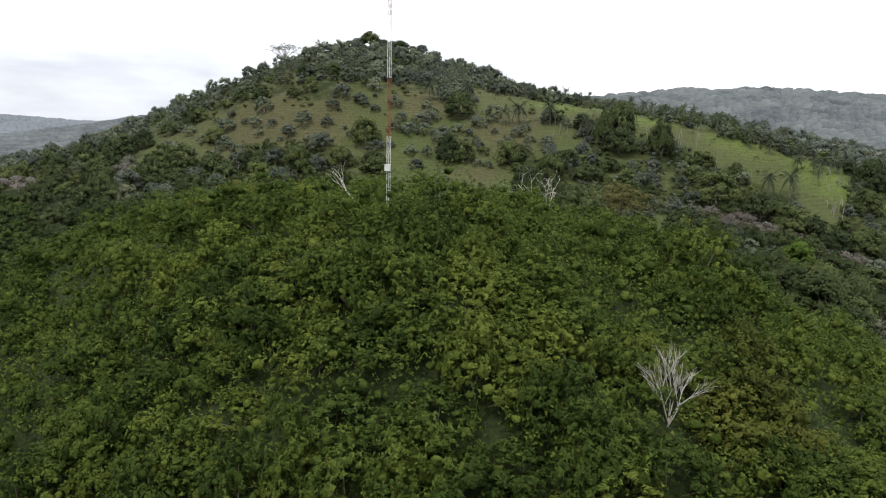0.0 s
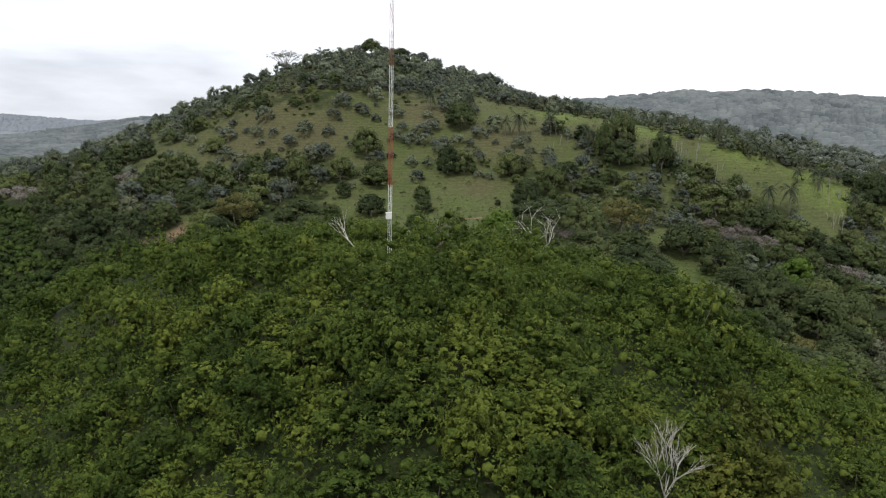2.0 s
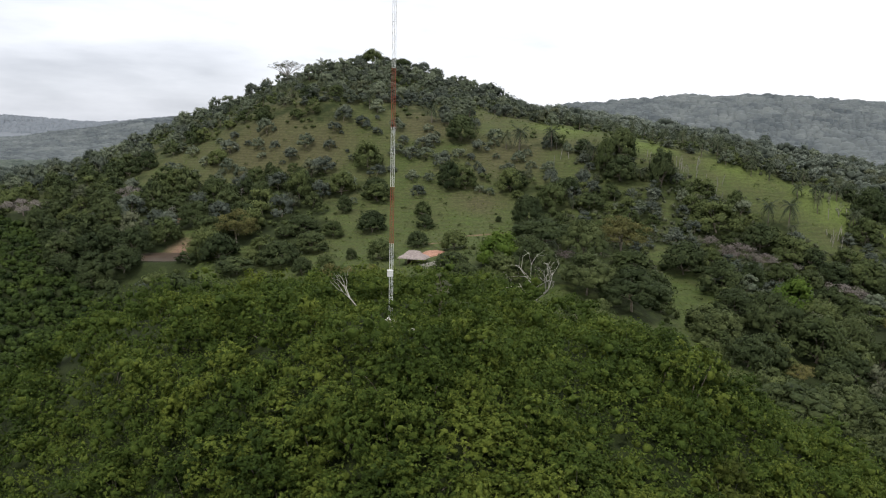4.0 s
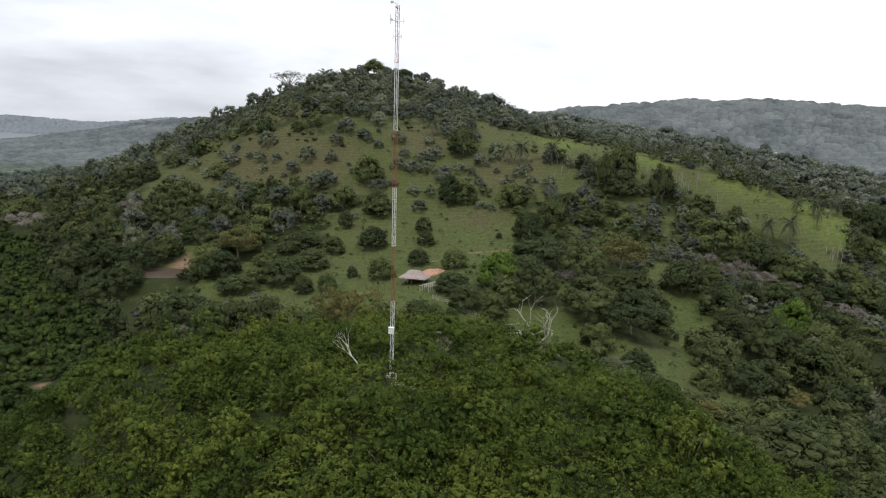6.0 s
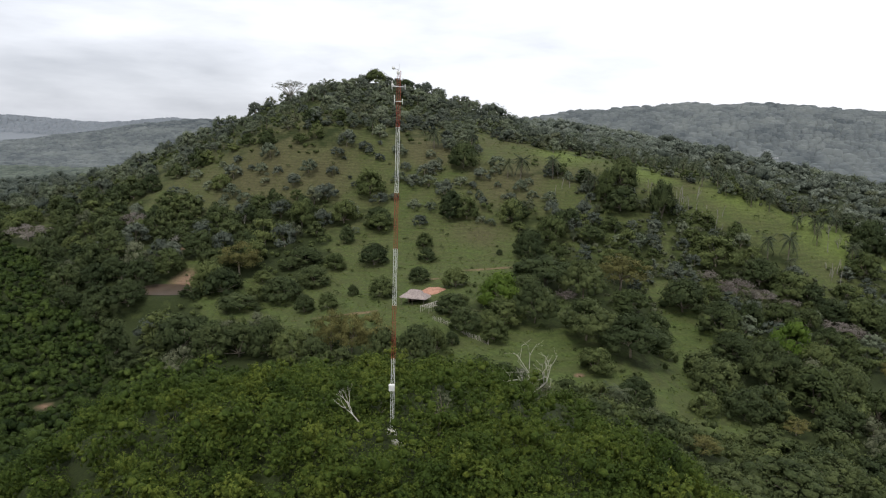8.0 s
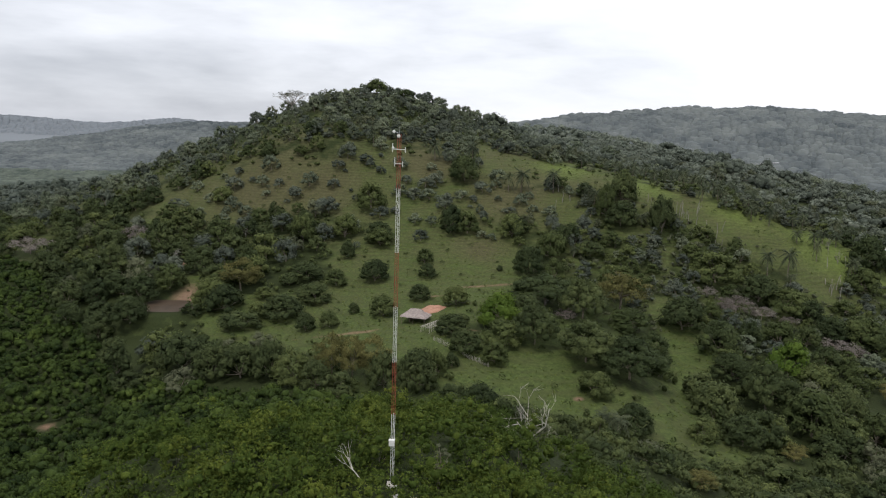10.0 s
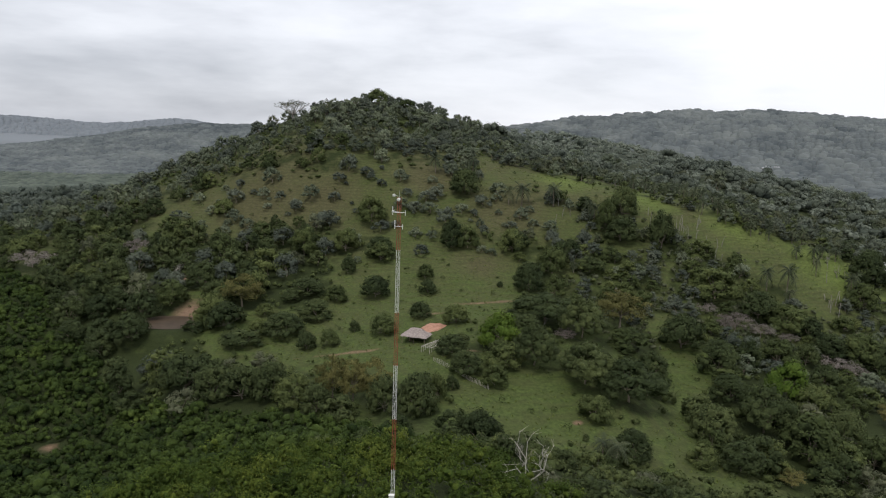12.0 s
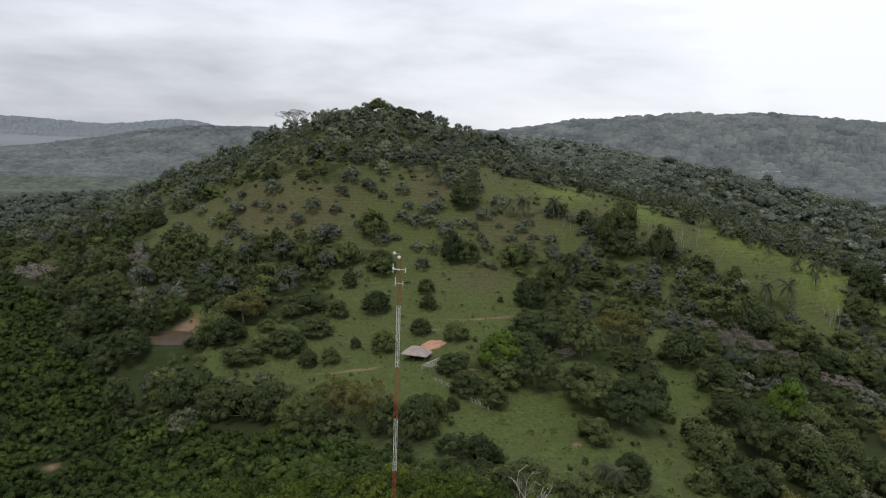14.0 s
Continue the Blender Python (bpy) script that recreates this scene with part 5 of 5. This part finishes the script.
def radio_mast(x, y):
    root = new("radio_mast")
    base = gz(x, y)
    root.matrix_basis = pose(x, y, base)
    levels = [0.2, 5.26 - base, 11.37 - base, 17.67 - base, 23.72 - base, 30.68 - base, 36.4 - base]
    for k in range(6):
        white = k % 2 == 0
        sec = lattice(levels[k], levels[k + 1], 0.38, WHITE_PAINT if white else RED_PAINT, root)
        tagged(sec, "white painted steel lattice section" if white else "faded red steel lattice section")
    top = levels[-1]
    part("lightning_rod", bar((0, 0, top - 0.5), (0, 0, top + 0.7), 0.015), GREY_METAL, root)
    for z, half in ((34.8 - base, 0.68), (33.3 - base, 0.42)):
        arm = part("antenna_arm", bar((-half, -0.3, z), (half, -0.3, z), 0.032), WHITE_PAINT, root, "white steel cross arm")
        for sx in (-half, half):
            bm = bar((sx, -0.3, z - 0.3), (sx, -0.3, z + 0.65 * (1 if sx < 0 else 0.4)), 0.04)
            part("antenna", bm, WHITE_PAINT, arm)
    for dx, dz, r in ((-0.55, 0.25, 0.17), (-0.05, -0.2, 0.19), (-0.62, -1.45, 0.15)):
        bm = bmesh.new()
        ball(bm, (dx, -0.5, top + dz), r, 1, 0.45, 1, 14)
        dish = part("dish_antenna", bm, WHITE_PAINT, root, "small white drum-shaped dish")
        part("dish_bracket", bar((dx, -0.42, top + dz), (0.0, 0.0, top + dz - 0.15), 0.025), GREY_METAL, dish)
    cab = part("equipment_box", box(0.62, 0.42, 0.68, (-0.10, -0.40, 1.98 - base), 0.05), WHITE_PAINT, root, "white metal equipment box clamped to the mast")
    part("box_lid", box(0.68, 0.48, 0.05, (-0.10, -0.40, 2.35 - base), 0.012), WHITE_PAINT, cab)
    part("base_block", box(1.2, 1.2, 0.5, (0, 0, 0.02), 0.04), CONCRETE, root, "weathered concrete foundation block")
    return tagged(root, "tall red and white steel lattice radio mast on concrete", "radio mast")


radio_mast(*MAST)
for dx, dy, sx, sy, sz, turn in ((0.9, -2.6, 1.3, 0.9, 0.5, 20), (2.6, -2.2, 1.0, 0.5, 0.35, -15)):
    blk = part("concrete_block", box(sx, sy, sz, (0, 0, sz / 2 - 0.1), 0.05), CONCRETE, None)
    blk.matrix_basis = pose(MAST[0] + dx, MAST[1] + dy, gz(MAST[0] + dx, MAST[1] + dy), 0, 0, turn)
    tagged(blk, "pale weathered concrete block beside the mast foot", "concrete block", "blocks by the mast")

# dead trees on the near hill
d1 = bare_tree("dead_tree", "leafless bleached small tree standing in green scrub", 3.2, 6.6, PALE_BARK, 4, 3, (-0.02, 0), trunk=0.014, seed=21, first=0.28, stems=6, reach=0.38)
d1.matrix_basis = pose(DEAD_NEAR[0], DEAD_NEAR[1], gz(*DEAD_NEAR) - 0.9, 0, 0, 40)
d2 = bare_tree("dead_tree", "leaning bare white trunk with a few forked boughs", 2.0, 5.8, PALE_BARK, 4, 2, (-0.8, 0.1), trunk=0.015, seed=34)
d2.matrix_basis = pose(DEAD_LEAN[0], DEAD_LEAN[1], gz(*DEAD_LEAN) + 2.2)
d3 = bare_tree("dead_tree", "leafless pale tree with wide spreading boughs", 12.0, 12.5, PALE_BARK, 4, 2, (0.0, 0), trunk=0.013, seed=33, first=0.24, stems=5, reach=0.38)
d3.matrix_basis = pose(DEAD_FAR[0], DEAD_FAR[1], gz(*DEAD_FAR))
sapling = tree("sapling", "open", GREY_LEAF, "spindly grey sapling beside the mast", 1.4, 7.2, 16, 80, 0.22)
sapling.matrix_basis = pose(-0.4, 75.0, gz(-0.4, 75.0))

# ---- the farmstead ----
HUT = (-9.3, 226.2)


def thatched_hut(x, y, turn):
    root = new("thatched_hut")
    root.matrix_basis = pose(x, y, gz(x, y) - 0.1, 0, 0, turn)
    L, W, eave, ridge = 4.6, 3.2, 2.0, 4.4
    bm = bmesh.new()
    rings = []
    rows = 7
    for k in range(rows):
        t = k / (rows - 1)
        hx, hy = L + (1.6 - L) * t, W + (0.05 - W) * t
        z = eave + (ridge - eave) * t + 0.12 * math.sin(9 * t)
        for drop in ((0.10, 0.0) if k else (0.0,)):
            pts = []
            for s in range(40):
                q = s / 10
                side, u = int(q), (q - int(q)) * 2 - 1
                px, py = [(u * hx, -hy), (hx, u * hy), (-u * hx, hy), (-hx, -u * hy)][side]
                rag = 0.07 * rng.normal()
                pts.append(bm.verts.new((px * (1 + drop * 0.3) + rag, py * (1 + drop * 0.3) + rag * 0.6, z - drop * 0.6 + rag * 0.5)))
            rings.append(pts)
    for a, b in zip(rings, rings[1:]):
        for s in range(40):
            bm.faces.new((a[s], a[(s + 1) % 40], b[(s + 1) % 40], b[s]))
    bm.faces.new(rings[-1])
    part("thatched_roof", bm, THATCH, root, "weathered grey palm-thatch hip roof")
    for px in (-L + 0.7, 0, L - 0.7):
        for py in (-W + 0.6, W - 0.6):
            part("post", bar((px, py, -0.4), (px, py, eave + 0.5), 0.09), BARK, root)
    part("mud_wall", box(L * 1.1, 0.16, 1.9, (0.4, W - 1.2, 0.95), 0.02), MUD, root)
    part("side_wall", box(0.16, W * 1.0, 1.9, (-1.8, 0.35, 0.95), 0.02), MUD, root)
    return tagged(root, "small open-sided hut with a grey thatched roof", "hut")


thatched_hut(HUT[0], HUT[1], -18)
YARD = (-4.6, 237.6)
bm = bmesh.new()
yard = []
for k in range(28):
    a = 2 * math.pi * k / 28
    r = 1 + 0.12 * math.sin(3 * a + 1) + 0.08 * math.sin(7 * a)
    x, y = YARD[0] + 4.6 * r * math.cos(a) + 1.5 * r * math.sin(a), YARD[1] + 5.0 * r * math.sin(a)
    yard.append((x, y))
ys = []
for f in (1.0, 0.8, 0.45):
    ys.append([bm.verts.new((YARD[0] + (x - YARD[0]) * f, YARD[1] + (y - YARD[1]) * f, gz(YARD[0] + (x - YARD[0]) * f, YARD[1] + (y - YARD[1]) * f) + (-0.15 if f == 1 else 0.30 if f == 0.8 else 0.45))) for x, y in yard])
for a, b in zip(ys, ys[1:]):
    for k in range(28):
        bm.faces.new((a[k], a[(k + 1) % 28], b[(k + 1) % 28], b[k]))
bm.faces.new(ys[-1])
tagged(part("clay_yard", bm, CLAY, None), "bare trampled orange clay yard behind the hut", "yard", kind="structure")


def pen_rack(x, y, turn):
    """A long low pen of pale poles: two rails on posts with cross poles."""
    root = new("pole_pen")
    root.matrix_basis = pose(x, y, gz(x, y), 0, 0, turn)
    for py in (-1.6, 1.6):
        part("rail", bar((-4.6, py, 1.15), (4.6, py, 1.15), 0.09), POST, root)
    for k in range(9):
        px = -4.6 + 9.2 * k / 8
        part("cross_pole", bar((px, -1.8, 1.25), (px, 1.8, 1.25), 0.075), POST, root)
        for py in (-1.6, 1.6):
            part("post", bar((px, py, -0.8), (px, py, 1.3), 0.08), POST, root)
    return tagged(root, "pen of pale wooden poles below the hut", "pen")


pen_rack(-3.2, 217.8, 56)

fence = new("picket_fence")
fence.matrix_basis = pose(0, 0, 0)
tagged(fence, "rough fence of grey split pickets across the pasture", "fence")
FENCE_LINE = ((-3, 207.5), (1.9, 203), (7.8, 196.3), (13.3, 190.8))
picket_bm = bmesh.new()
bmesh.ops.create_cube(picket_bm, size=1, matrix=Matrix.Translation((0, 0, 0.6)) @ Matrix.Diagonal((0.16, 0.10, 1.5, 1)))
for v in picket_bm.verts:
    if v.co.z > 1:
        v.co.x *= 0.6
picket_me = bpy.data.meshes.new("picket")
picket_bm.to_mesh(picket_me)
picket_bm.free()
picket_me.materials.append(POST)
for (xa, ya), (xb, yb) in zip(FENCE_LINE, FENCE_LINE[1:]):
    n = int(math.hypot(xb - xa, yb - ya) / 0.5)
    for k in range(n):
        x, y = xa + (xb - xa) * k / n, ya + (yb - ya) * k / n
        ob = new("picket", picket_me)
        ob.parent = fence
        ob.matrix_basis = pose(x, y, gz(x, y), rng.uniform(-8, 8), rng.uniform(-8, 8), rng.uniform(0, 90)) @ Matrix.Diagonal((1, 1, rng.uniform(0.8, 1.2), 1))


def far_house(x, y, w, d, h, turn, label):
    root = new("house")
    root.matrix_basis = pose(x, y, gz(x, y), 0, 0, turn)
    part("wall", box(w, d, h + 1.0, (0, 0, h / 2 - 0.5), 0.03), CONCRETE, root)
    bm = bmesh.new()
    a = [bm.verts.new((sx * (w / 2 + 0.5), sy * (d / 2 + 0.6), h)) for sx, sy in ((-1, -1), (1, -1), (1, 1), (-1, 1))]
    b = [bm.verts.new((sx * (w / 2 + 0.5), 0, h + d * 0.28)) for sx in (-1, 1)]
    for q in ((a[0], a[1], b[1], b[0]), (a[2], a[3], b[0], b[1]), (a[1], a[2], b[1]), (a[3], a[0], b[0]), (a[3], a[2], a[1], a[0])):
        bm.faces.new(q)
    part("roof", bm, SHEET, root, "pale sheet-metal gable roof")
    for k in (-1, 1):
        part("window", box(w * 0.12, 0.1, h * 0.35, (k * w * 0.25, -d / 2 - 0.02, h * 0.55), 0), MUD, root)
    part("door", box(w * 0.09, 0.1, h * 0.68, (0, -d / 2 - 0.02, h * 0.34), 0), MUD, root)
    return tagged(root, label, "house")


far_house(462, 1056, 11, 6, 3.0, -40, "small far house with a pale sheet roof among trees")
far_house(477, 1061, 11, 6, 3.0, -15, "small far house with a pale sheet roof among trees")
far_house(488, 1056, 11, 6, 3.0, 10, "small far house with a pale sheet roof among trees")
far_house(-386, 1016, 11, 6, 3.0, 35, "small far house with a pale sheet roof among trees")
far_house(209, 333, 7, 5, 3, 60, "small far house with a pale sheet roof among trees")
far_house(293, 1116, 11, 6, 3.0, 85, "small far house with a pale sheet roof among trees")
